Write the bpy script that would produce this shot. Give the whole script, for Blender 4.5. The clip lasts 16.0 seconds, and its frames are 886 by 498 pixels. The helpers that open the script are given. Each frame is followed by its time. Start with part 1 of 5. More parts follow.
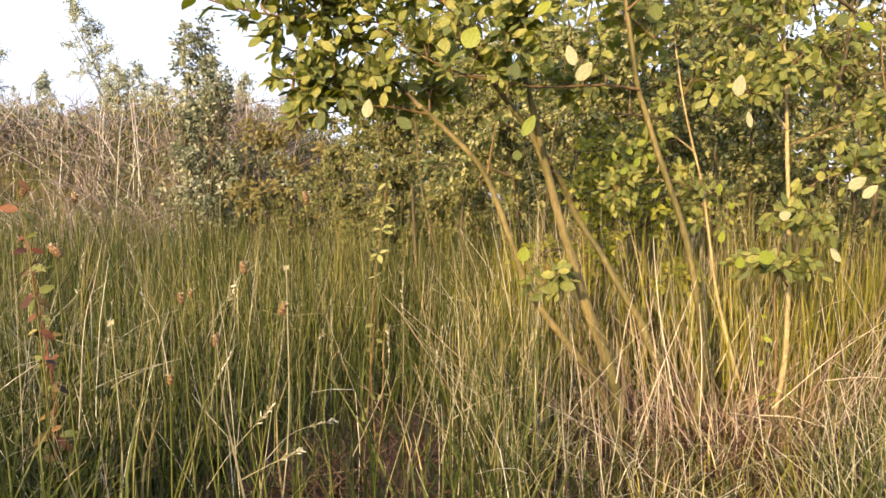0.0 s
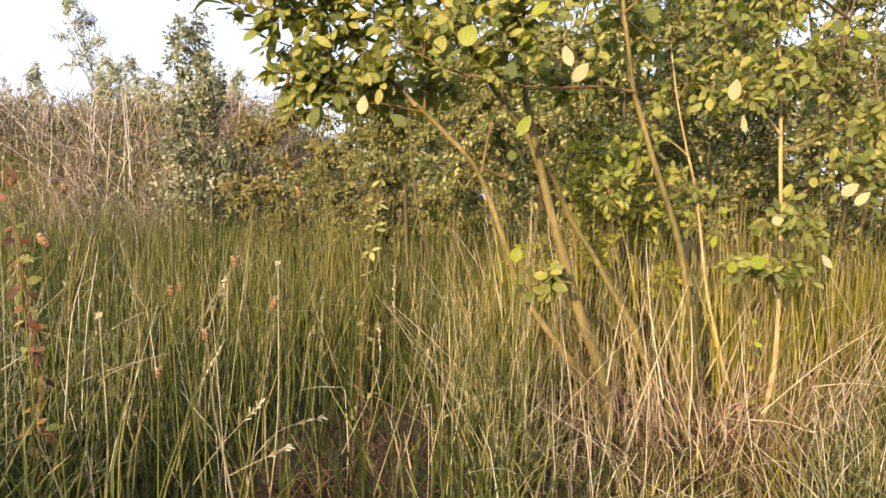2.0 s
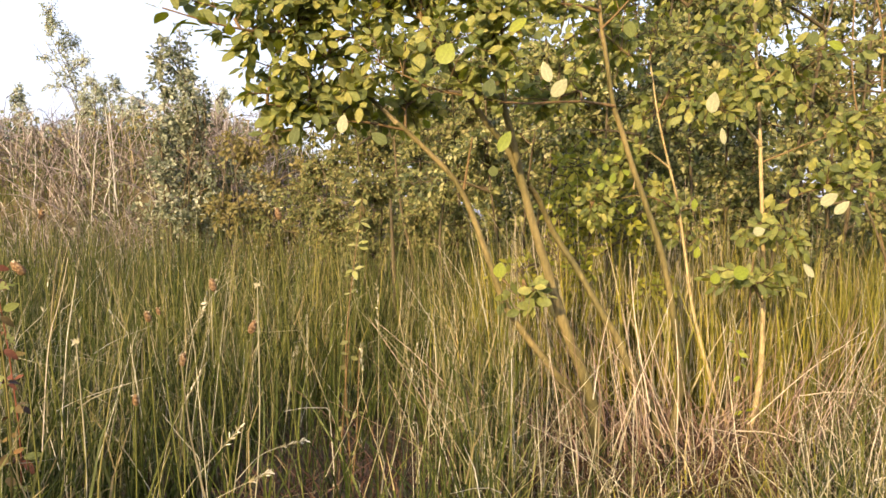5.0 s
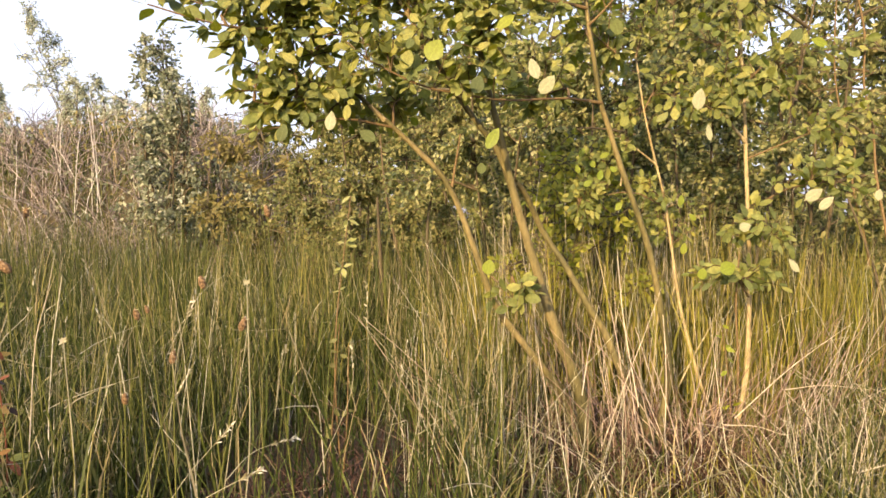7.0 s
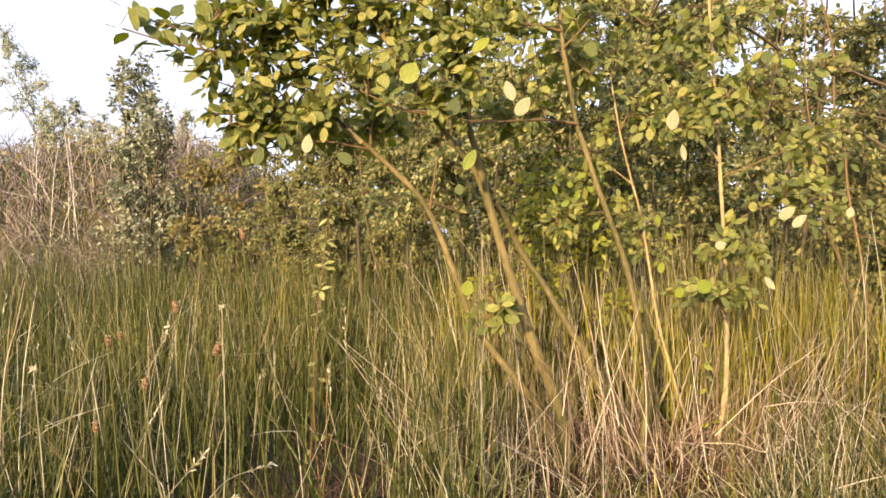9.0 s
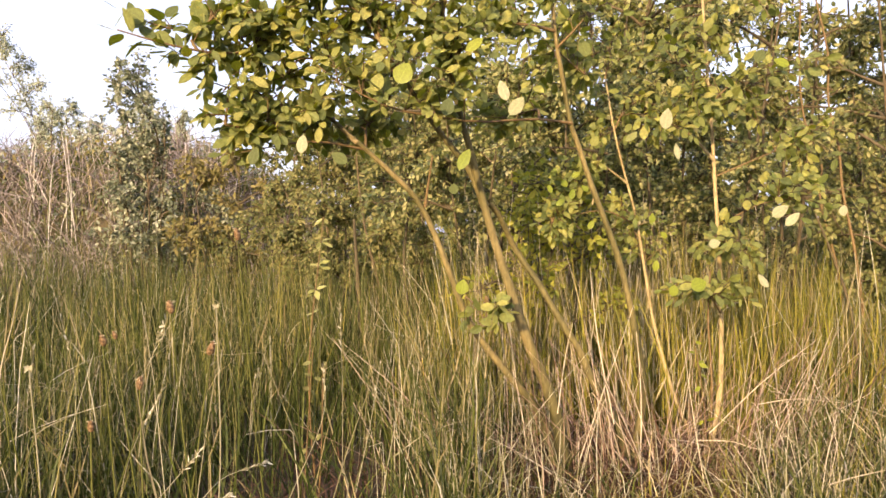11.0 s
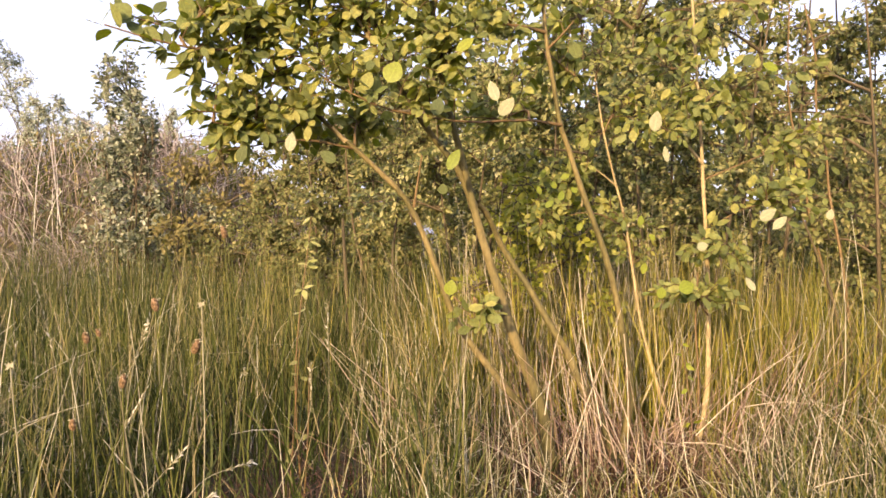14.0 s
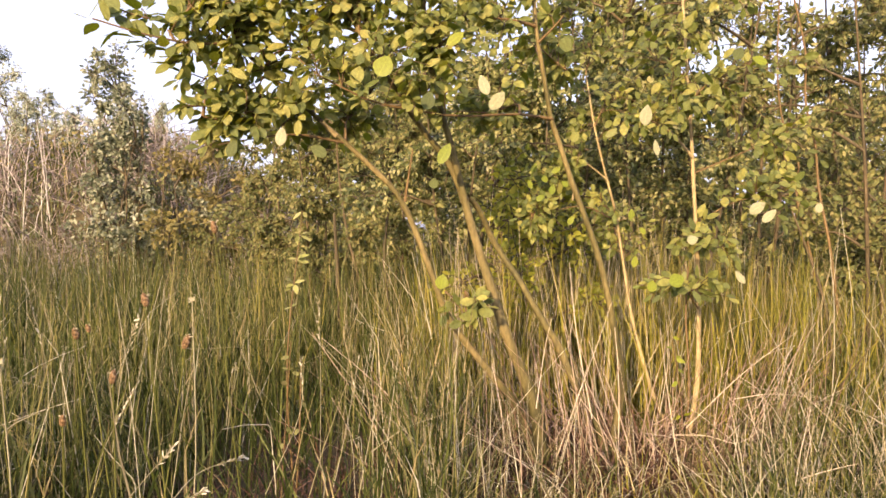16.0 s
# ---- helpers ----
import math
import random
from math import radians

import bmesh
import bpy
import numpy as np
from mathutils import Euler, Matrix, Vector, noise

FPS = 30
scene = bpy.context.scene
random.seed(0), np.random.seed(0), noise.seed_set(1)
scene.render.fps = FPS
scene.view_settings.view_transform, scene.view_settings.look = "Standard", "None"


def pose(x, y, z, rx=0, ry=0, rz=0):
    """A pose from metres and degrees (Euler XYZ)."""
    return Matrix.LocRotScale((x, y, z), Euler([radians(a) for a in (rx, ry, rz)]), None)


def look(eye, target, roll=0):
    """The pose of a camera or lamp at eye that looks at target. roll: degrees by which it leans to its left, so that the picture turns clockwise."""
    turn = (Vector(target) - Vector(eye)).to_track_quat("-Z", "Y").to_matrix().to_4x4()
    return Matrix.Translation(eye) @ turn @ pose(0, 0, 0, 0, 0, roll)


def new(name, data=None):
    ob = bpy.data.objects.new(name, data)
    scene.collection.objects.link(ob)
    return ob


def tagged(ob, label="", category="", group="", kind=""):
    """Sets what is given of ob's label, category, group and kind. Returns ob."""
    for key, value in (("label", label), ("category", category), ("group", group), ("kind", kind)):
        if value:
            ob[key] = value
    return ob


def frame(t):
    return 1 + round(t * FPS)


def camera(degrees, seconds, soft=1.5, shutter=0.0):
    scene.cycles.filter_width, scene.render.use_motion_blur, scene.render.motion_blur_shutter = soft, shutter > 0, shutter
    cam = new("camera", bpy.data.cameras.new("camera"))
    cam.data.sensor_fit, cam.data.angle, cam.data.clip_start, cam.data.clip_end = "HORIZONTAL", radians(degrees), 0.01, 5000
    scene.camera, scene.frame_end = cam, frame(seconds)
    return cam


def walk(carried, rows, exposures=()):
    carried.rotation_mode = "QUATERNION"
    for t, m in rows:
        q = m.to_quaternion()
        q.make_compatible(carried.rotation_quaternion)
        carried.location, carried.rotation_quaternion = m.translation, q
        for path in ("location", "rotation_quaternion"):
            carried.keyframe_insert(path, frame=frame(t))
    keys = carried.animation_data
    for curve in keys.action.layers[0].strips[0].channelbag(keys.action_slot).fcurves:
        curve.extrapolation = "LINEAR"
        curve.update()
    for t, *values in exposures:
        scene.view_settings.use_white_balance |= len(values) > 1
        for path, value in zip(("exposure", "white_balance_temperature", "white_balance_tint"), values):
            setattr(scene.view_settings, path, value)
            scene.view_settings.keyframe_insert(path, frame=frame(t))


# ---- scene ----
cam = camera(62.7, 16.0, soft=1.6)
PATH = [
    (0.0, pose(-0.0041, -0.0130, 0.8030, 86.39, -0.26, 2.66)),
    (0.5, pose(-0.0083, -0.0101, 0.8000, 86.17, -0.55, 2.49)),
    (1.0, pose(-0.0078, -0.0125, 0.7995, 86.40, -0.71, 2.57)),
    (1.5, pose(-0.0082, -0.0083, 0.7997, 86.81, -0.83, 2.25)),
    (2.0, pose(-0.0097, -0.0048, 0.7967, 86.47, -1.37, 2.00)),
    (2.5, pose(-0.0049, -0.0086, 0.7987, 87.84, -0.64, 1.86)),
    (3.0, pose(-0.0050, -0.0088, 0.7995, 87.95, -0.56, 1.83)),
    (3.5, pose(-0.0037, -0.0077, 0.8004, 88.08, -0.47, 1.88)),
    (3.7, pose(0.0004, -0.0090, 0.8011, 87.83, -0.65, 1.64)),
    (5.8, pose(0.0095, 0.0038, 0.8079, 87.53, -0.03, 0.75)),
    (6.0, pose(0.0043, -0.0022, 0.8033, 87.71, -0.02, 0.62)),
    (6.5, pose(0.0010, -0.0018, 0.8009, 87.74, 0.05, 0.50)),
    (7.0, pose(-0.0000, 0.0000, 0.8000, 87.50, 0.00, -0.00)),
    (7.5, pose(0.0027, -0.0006, 0.8006, 87.52, 0.13, -0.32)),
    (8.0, pose(0.0056, -0.0028, 0.8007, 88.01, 0.39, -0.54)),
    (8.5, pose(0.0119, -0.0035, 0.8032, 88.52, 0.72, -1.15)),
    (9.0, pose(0.0105, 0.0009, 0.8019, 89.12, 0.57, -1.43)),
    (9.2, pose(0.0085, 0.0007, 0.8013, 89.19, 0.58, -1.28)),
    (11.3, pose(0.0234, -0.0091, 0.8012, 89.07, 0.88, -1.67)),
    (11.5, pose(0.0243, -0.0075, 0.8027, 89.07, 0.98, -1.94)),
    (12.0, pose(0.0258, -0.0056, 0.8011, 89.11, 0.80, -2.40)),
    (12.5, pose(0.0252, -0.0058, 0.8011, 89.25, 0.56, -2.19)),
    (13.0, pose(0.0245, -0.0040, 0.7995, 89.13, 0.29, -2.30)),
    (13.5, pose(0.0235, -0.0044, 0.7997, 89.20, 0.35, -2.21)),
    (14.0, pose(0.0230, -0.0024, 0.7980, 89.18, 0.23, -2.38)),
    (14.5, pose(0.0235, -0.0032, 0.7985, 89.21, 0.38, -2.68)),
    (15.0, pose(0.0240, -0.0031, 0.7989, 89.02, 0.48, -2.55)),
    (15.5, pose(0.0245, -0.0036, 0.7994, 88.92, 0.57, -2.73)),
    (16.0, pose(0.0258, -0.0041, 0.7981, 88.72, 0.41, -3.00)),
]
walk(cam, PATH, ((0.0, 1.04, 6500, 11), (6.0, 1.04, 6500, 12), (11.5, 1.05, 6500, 16.5), (16.0, 1.05, 6500, 20)))

# ---- light: low evening sun from behind and to one side ----
SUN_TURN, SUN_HEIGHT = radians(-157), radians(17)
world = bpy.data.worlds.new("sky")
scene.world = world
world.use_nodes = True
wn = world.node_tree
sky = wn.nodes.new("ShaderNodeTexSky")
sky.sky_type, sky.sun_disc = "NISHITA", False
sky.sun_elevation, sky.sun_rotation = SUN_HEIGHT, SUN_TURN
sky.air_density, sky.dust_density, sky.ozone_density = 1.0, 4.0, 1.0
wn.nodes["Background"].inputs["Strength"].default_value = 0.15
haze = wn.nodes.new("ShaderNodeMix")
haze.data_type, haze.inputs["Factor"].default_value = "RGBA", 0.5
haze.inputs["B"].default_value = (5.3, 5.35, 6.8, 1)
wn.links.new(sky.outputs["Color"], haze.inputs["A"])
wn.links.new(haze.outputs["Result"], wn.nodes["Background"].inputs["Color"])

lamp = bpy.data.lights.new("sun", "SUN")
lamp.energy, lamp.angle, lamp.color = 4.8, radians(0.6), (1.0, 0.72, 0.38)
sun_way = Vector((math.sin(SUN_TURN) * math.cos(SUN_HEIGHT), math.cos(SUN_TURN) * math.cos(SUN_HEIGHT), math.sin(SUN_HEIGHT)))
sun = new("sun", lamp)
sun.matrix_world = look(sun_way * 30, (0, 0, 0))


# ---- materials ----
def material(name, stops, grain=(60.0, 0.25), rough=0.55, through_light=0.0, by="island", bump=0.0, stretch=(1, 1, 1), glow_tint=None, gloss=0.3, veins=False):
    """Base colour from a ramp picked piece by piece, with a finer noise over it; thin things let some light through."""
    mat = bpy.data.materials.new(name)
    mat.use_nodes = True
    nt, shader = mat.node_tree, mat.node_tree.nodes["Principled BSDF"]
    add, tie = nt.nodes.new, nt.links.new
    ramp = add("ShaderNodeValToRGB")
    while len(ramp.color_ramp.elements) < len(stops):
        ramp.color_ramp.elements.new(0.5)
    for i, (e, c) in enumerate(zip(ramp.color_ramp.elements, stops)):
        e.position, e.color = i / max(1, len(stops) - 1), (*c, 1)
    co = add("ShaderNodeTexCoord")
    mp = add("ShaderNodeMapping")
    mp.inputs["Scale"].default_value = stretch
    tie(co.outputs["Object"], mp.inputs["Vector"])
    fine = add("ShaderNodeTexNoise")
    fine.inputs["Scale"].default_value, fine.inputs["Detail"].default_value = grain[0], 3
    tie(mp.outputs["Vector"], fine.inputs["Vector"])
    if by == "island":
        pick = add("ShaderNodeNewGeometry").outputs["Random Per Island"]
    elif by == "object":
        pick = add("ShaderNodeObjectInfo").outputs["Random"]
    else:
        broad = add("ShaderNodeTexNoise")
        broad.inputs["Scale"].default_value, broad.inputs["Detail"].default_value = by, 4
        tie(mp.outputs["Vector"], broad.inputs["Vector"])
        wide = add("ShaderNodeMapRange")
        wide.inputs["From Min"].default_value, wide.inputs["From Max"].default_value = 0.3, 0.7
        tie(broad.outputs["Fac"], wide.inputs["Value"])
        pick = wide.outputs["Result"]
    tie(pick, ramp.inputs["Fac"])
    span = add("ShaderNodeMapRange")
    span.inputs["From Min"].default_value, span.inputs["From Max"].default_value = 0.3, 0.7
    span.inputs["To Min"].default_value, span.inputs["To Max"].default_value = 1 - grain[1], 1 + grain[1]
    tie(fine.outputs["Fac"], span.inputs["Value"])
    mul = add("ShaderNodeVectorMath")
    mul.operation = "MULTIPLY"
    tie(ramp.outputs["Color"], mul.inputs[0])
    tie(span.outputs["Result"], mul.inputs[1])
    if veins:
        # a lighter midrib and slanting side veins on a leaf that lies along its own y
        parts = add("ShaderNodeSeparateXYZ")
        tie(co.outputs["Object"], parts.inputs["Vector"])

        def calc(op, a, b):
            node = add("ShaderNodeMath")
            node.operation = op
            for k, v in enumerate((a, b)):
                if isinstance(v, (int, float)):
                    node.inputs[k].default_value = v
                elif v is not None:
                    tie(v, node.inputs[k])
            return node.outputs[0]

        across = calc("ABSOLUTE", parts.outputs["X"], None)
        slant = calc("SUBTRACT", parts.outputs["Y"], calc("MULTIPLY", across, 0.8))
        ridge = calc("POWER", calc("ABSOLUTE", calc("SINE", calc("MULTIPLY", slant, 26.0), None), None), 10.0)
        rib = calc("LESS_THAN", across, 0.018)
        lift = calc("ADD", calc("ADD", calc("MULTIPLY", ridge, 0.07), calc("MULTIPLY", rib, 0.18)), 0.96)
        again = add("ShaderNodeVectorMath")
        again.operation = "MULTIPLY"
        tie(mul.outputs["Vector"], again.inputs[0])
        tie(lift, again.inputs[1])
        mul = again
        bn = add("ShaderNodeBump")
        bn.inputs["Strength"].default_value, bn.inputs["Distance"].default_value = 0.6, 0.001
        tie(lift, bn.inputs["Height"])
        tie(bn.outputs["Normal"], shader.inputs["Normal"])
    tie(mul.outputs["Vector"], shader.inputs["Base Color"])
    shader.inputs["Roughness"].default_value = rough
    shader.inputs["Specular IOR Level"].default_value = gloss
    if bump:
        bn = add("ShaderNodeBump")
        bn.inputs["Strength"].default_value, bn.inputs["Distance"].default_value = bump, 0.004
        tie(fine.outputs["Fac"], bn.inputs["Height"])
        tie(bn.outputs["Normal"], shader.inputs["Normal"])
    if through_light:
        tr, mix = add("ShaderNodeBsdfTranslucent"), add("ShaderNodeMixShader")
        mix.inputs["Fac"].default_value = through_light
        tint = add("ShaderNodeVectorMath")
        tint.operation = "MULTIPLY"
        tint.inputs[1].default_value = glow_tint or (1.3, 1.4, 0.8)
        tie(mul.outputs["Vector"], tint.inputs[0])
        tie(tint.outputs["Vector"], tr.inputs["Color"])
        tie(shader.outputs["BSDF"], mix.inputs[1])
        tie(tr.outputs["BSDF"], mix.inputs[2])
        tie(mix.outputs["Shader"], nt.nodes["Material Output"].inputs["Surface"])
    return mat


LEAF_STOPS = [(0.12, 0.15, 0.062), (0.175, 0.205, 0.076), (0.23, 0.255, 0.09), (0.31, 0.32, 0.11), (0.33, 0.325, 0.12)]
UNDER_STOPS = [(0.15, 0.19, 0.06), (0.2, 0.24, 0.09), (0.28, 0.3, 0.14)]
M_LEAF = material("willow_leaf", LEAF_STOPS, (90, 0.2), 0.6, 0.52, "island", gloss=0.25, glow_tint=(2.5, 2.35, 1.1))
M_UNDER = material("willow_leaf_underside", UNDER_STOPS, (120, 0.12), 0.75, 0.52, "island", gloss=0.15, glow_tint=(2.5, 2.35, 1.1))
M_LEAF_ONE = material("willow_leaf_single", LEAF_STOPS, (7, 0.16), 0.6, 0.52, "object", gloss=0.25, veins=True, glow_tint=(2.5, 2.35, 1.1))
M_UNDER_ONE = material("willow_leaf_underside_single", UNDER_STOPS, (7, 0.16), 0.75, 0.52, "object", gloss=0.15, veins=True, glow_tint=(2.5, 2.35, 1.1))
M_PALE = material("pale_leaf_underside", [(0.3, 0.31, 0.19), (0.38, 0.38, 0.26)], (7, 0.16), 0.75, 0.25, "object", gloss=0.15, veins=True)
# Yellow leaves; on the leaning sapling their yellow stands in for sunlight.
M_GOLD = material("yellow_sunlit_leaf", [(0.19, 0.25, 0.03), (0.27, 0.31, 0.04)], (7, 0.16), 0.45, 0.45, "object", veins=True, glow_tint=(1.8, 1.7, 0.8))
M_GOLD_UNDER = material("yellow_leaf_underside", [(0.3, 0.32, 0.1), (0.36, 0.36, 0.14)], (7, 0.16), 0.7, 0.3, "object", veins=True)
# Brighter, yellower thicket leaf; sunlight is put into its colour.
M_SUN_TINT_LEAF = material("sun_tinted_leaf", [(0.13, 0.165, 0.028), (0.24, 0.265, 0.042), (0.36, 0.35, 0.065)], (50, 0.2), 0.5, 0.45, "island", glow_tint=(1.7, 1.55, 0.7))
M_FAR_LEAF = material("thicket_leaf", [(0.055, 0.075, 0.034), (0.105, 0.13, 0.052), (0.185, 0.205, 0.078), (0.3, 0.3, 0.12), (0.42, 0.4, 0.2)], (50, 0.2), 0.42, 0.38, "island", gloss=0.5, glow_tint=(1.6, 1.6, 0.8))
# Dull leaf; on the thicket shrubs its darkness stands in for shade.
M_DEEP_LEAF = material("dull_shaded_leaf", [(0.075, 0.09, 0.036), (0.125, 0.14, 0.05), (0.18, 0.185, 0.066), (0.26, 0.235, 0.1)], (50, 0.2), 0.65, 0.25, "island")
M_GREY_LEAF = material("grey_willow_leaf", [(0.07, 0.085, 0.055), (0.125, 0.145, 0.093), (0.215, 0.235, 0.163), (0.4, 0.41, 0.32)], (50, 0.2), 0.6, 0.2, "island", gloss=0.2)
# Bank willow leaf paled and greyed; distance haze is put into the colour.
M_HAZY_LEAF = material("hazy_willow_leaf", [(0.19, 0.22, 0.17), (0.3, 0.33, 0.26), (0.46, 0.48, 0.41)], (50, 0.2), 0.6, 0.25, "island", gloss=0.2)
M_OLIVE_LEAF = material("yellow_green_leaf", [(0.12, 0.11, 0.036), (0.19, 0.165, 0.056), (0.26, 0.215, 0.088)], (50, 0.2), 0.6, 0.3, "island")
M_RUST_LEAF = material("rusty_leaf", [(0.035, 0.026, 0.02), (0.2, 0.07, 0.035), (0.11, 0.06, 0.03), (0.16, 0.14, 0.04), (0.24, 0.12, 0.05)], (5, 0.3), 0.6, 0.3, "object")
M_BARK = material("willow_bark", [(0.045, 0.043, 0.016), (0.095, 0.083, 0.03), (0.165, 0.132, 0.053), (0.26, 0.2, 0.09)], (110, 0.3), 0.6, 0, 7.0, bump=0.45, stretch=(1, 1, 0.3))
M_TWIG = material("twig_bark", [(0.07, 0.045, 0.02), (0.13, 0.085, 0.036), (0.2, 0.135, 0.058)], (120, 0.3), 0.65, 0, "island")
M_PALE_BARK = material("pale_sapling_bark", [(0.2, 0.15, 0.07), (0.34, 0.27, 0.14), (0.24, 0.18, 0.085)], (140, 0.3), 0.7, 0, 12.0, bump=0.4, stretch=(1, 1, 0.3))
M_DARK_BARK = material("dark_bark", [(0.06, 0.05, 0.03), (0.12, 0.09, 0.05)], (90, 0.3), 0.85, 0, 6.0, bump=0.4, stretch=(1, 1, 0.3))
M_RUSH = material("green_rush", [(0.034, 0.044, 0.009), (0.06, 0.073, 0.015), (0.1, 0.113, 0.025), (0.17, 0.165, 0.048), (0.29, 0.26, 0.115)], (40, 0.2), 0.5, 0.22, "island", stretch=(1, 1, 0.2))
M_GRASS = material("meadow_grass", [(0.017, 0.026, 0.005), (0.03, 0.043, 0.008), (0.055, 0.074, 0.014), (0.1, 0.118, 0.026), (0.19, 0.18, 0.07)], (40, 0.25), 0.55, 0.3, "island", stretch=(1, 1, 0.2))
M_DRY_TIP = material("dry_grass_tip", [(0.2, 0.165, 0.075), (0.34, 0.28, 0.15), (0.46, 0.4, 0.25)], (40, 0.25), 0.6, 0.25, "island", stretch=(1, 1, 0.2), glow_tint=(1.2, 1.1, 0.9))
M_STRAW = material("dry_straw", [(0.1, 0.058, 0.042), (0.25, 0.165, 0.12), (0.45, 0.345, 0.27), (0.7, 0.61, 0.51)], (50, 0.2), 0.6, 0.15, "island", stretch=(1, 1, 0.3), glow_tint=(1.2, 1.1, 0.9))
M_PALE_STRAW = material("pale_straw", [(0.4, 0.33, 0.235), (0.56, 0.485, 0.37), (0.72, 0.65, 0.52)], (50, 0.2), 0.6, 0.12, "island", stretch=(1, 1, 0.3))
# Yellow-green grass, brightened so that the colour carries the sun's yellow glow.
M_YELLOW_GRASS = material("sun_tinted_yellow_grass", [(0.09, 0.1, 0.016), (0.16, 0.165, 0.026), (0.25, 0.235, 0.038), (0.36, 0.305, 0.08)], (40, 0.2), 0.55, 0.35, "island", stretch=(1, 1, 0.2), glow_tint=(1.3, 1.2, 0.7))
M_STALK = material("old_grass_stalk", [(0.13, 0.12, 0.055), (0.21, 0.19, 0.1), (0.38, 0.355, 0.25), (0.64, 0.61, 0.51)], (50, 0.2), 0.6, 0.15, "island", stretch=(1, 1, 0.3))
M_BLEACHED = material("bleached_stalk", [(0.4, 0.38, 0.36), (0.56, 0.54, 0.51)], (40, 0.25), 0.7, 0, 8.0, stretch=(1, 1, 0.2))
M_DEAD = material("dead_stems", [(0.1, 0.082, 0.08), (0.22, 0.184, 0.176), (0.42, 0.37, 0.355)], (50, 0.2), 0.7, 0.1, "island", glow_tint=(1.1, 1.0, 0.9))
M_THATCH = material("matted_thatch", [(0.048, 0.025, 0.016), (0.1, 0.055, 0.036), (0.18, 0.105, 0.07)], (50, 0.2), 0.75, 0.1, "island")
M_SOIL = material("soil_and_litter", [(0.035, 0.028, 0.014), (0.07, 0.055, 0.028), (0.11, 0.085, 0.045), (0.06, 0.065, 0.022)], (35, 0.4), 0.95, 0, 1.3, bump=1.0)
M_HEAD = material("seed_head", [(0.09, 0.055, 0.028), (0.19, 0.115, 0.055), (0.3, 0.21, 0.12)], (300, 0.35), 0.8, 0.1, 260.0, bump=1.0)
M_ANTHER = material("pale_anthers", [(0.6, 0.52, 0.36), (0.7, 0.63, 0.47)], (200, 0.15), 0.7, 0.2, "island")


# ---- mesh helpers ----
rng = np.random.default_rng(7)


def unit(v):
    return v / (np.linalg.norm(v, axis=-1, keepdims=True) + 1e-9)


def mesh_of(name, verts, faces, mats, mat_index=None, smooth=True):
    """A mesh from arrays; faces is an (n, 3) or (n, 4) array, or a list of such arrays."""
    groups = [np.asarray(f, dtype=np.int32) for f in (faces if isinstance(faces, list) else [faces])]
    me = bpy.data.meshes.new(name)
    verts = np.asarray(verts, dtype=np.float32).reshape(-1, 3)
    loops = np.concatenate([g.ravel() for g in groups])
    sizes = np.concatenate([np.full(len(g), g.shape[1]) for g in groups])
    starts = np.concatenate([[0], np.cumsum(sizes)[:-1]]).astype(np.int32)
    me.vertices.add(len(verts))
    me.vertices.foreach_set("co", verts.ravel())
    me.loops.add(len(loops))
    me.loops.foreach_set("vertex_index", loops)
    me.polygons.add(len(sizes))
    me.polygons.foreach_set("loop_start", starts)
    me.polygons.foreach_set("use_smooth", np.full(len(sizes), smooth))
    if mat_index is not None:
        me.polygons.foreach_set("material_index", np.asarray(mat_index, dtype=np.int32))
    for m in mats:
        me.materials.append(m)
    me.update(calc_edges=True)
    return me


def child(name, me, parent, label="", kind=""):
    ob = new(name, me)
    ob.parent = parent
    return tagged(ob, label, kind=kind)


def base_empty(name, place, label, category, group=""):
    ob = new(name)
    ob.location = place
    ob.empty_display_size = 0.05
    return tagged(ob, label, category, group)


def smooth_line(points, n):
    """A smooth line through a few points (Catmull-Rom), n places along it."""
    p = np.asarray(points, dtype=float)
    p = np.vstack([2 * p[0] - p[1], p, 2 * p[-1] - p[-2]])
    u = np.linspace(0, len(p) - 3 - 1e-6, n)
    i, f = u.astype(int), (u % 1)[:, None]
    a, b, c, d = p[i], p[i + 1], p[i + 2], p[i + 3]
    return 0.5 * (2 * b + (c - a) * f + (2 * a - 5 * b + 4 * c - d) * f**2 + (3 * b - a - 3 * c + d) * f**3)


def tubes(lines, radii, sides=5):
    """Many tubes in one: lines (n, k, 3) with radii (n, k)."""
    lines, radii = np.asarray(lines, dtype=float), np.asarray(radii, dtype=float)
    n, k, _ = lines.shape
    t = unit(np.gradient(lines, axis=1))
    ref = np.where(np.abs(t[..., 2:3]) > 0.9, np.array([1.0, 0, 0]), np.array([0, 0, 1.0]))
    ref = np.repeat(ref[:, :1], k, axis=1)
    a = unit(np.cross(t, ref))
    b = np.cross(t, a)
    ang = np.linspace(0, 2 * np.pi, sides, endpoint=False)
    ring = np.cos(ang)[:, None] * a[:, :, None, :] + np.sin(ang)[:, None] * b[:, :, None, :]
    verts = (lines[:, :, None] + ring * radii[:, :, None, None]).reshape(-1, 3)
    idx = np.arange(n * k * sides).reshape(n, k, sides)
    nxt = np.roll(idx, -1, axis=2)
    quads = np.stack([idx[:, :-1], nxt[:, :-1], nxt[:, 1:], idx[:, 1:]], axis=-1).reshape(-1, 4)
    return verts, quads


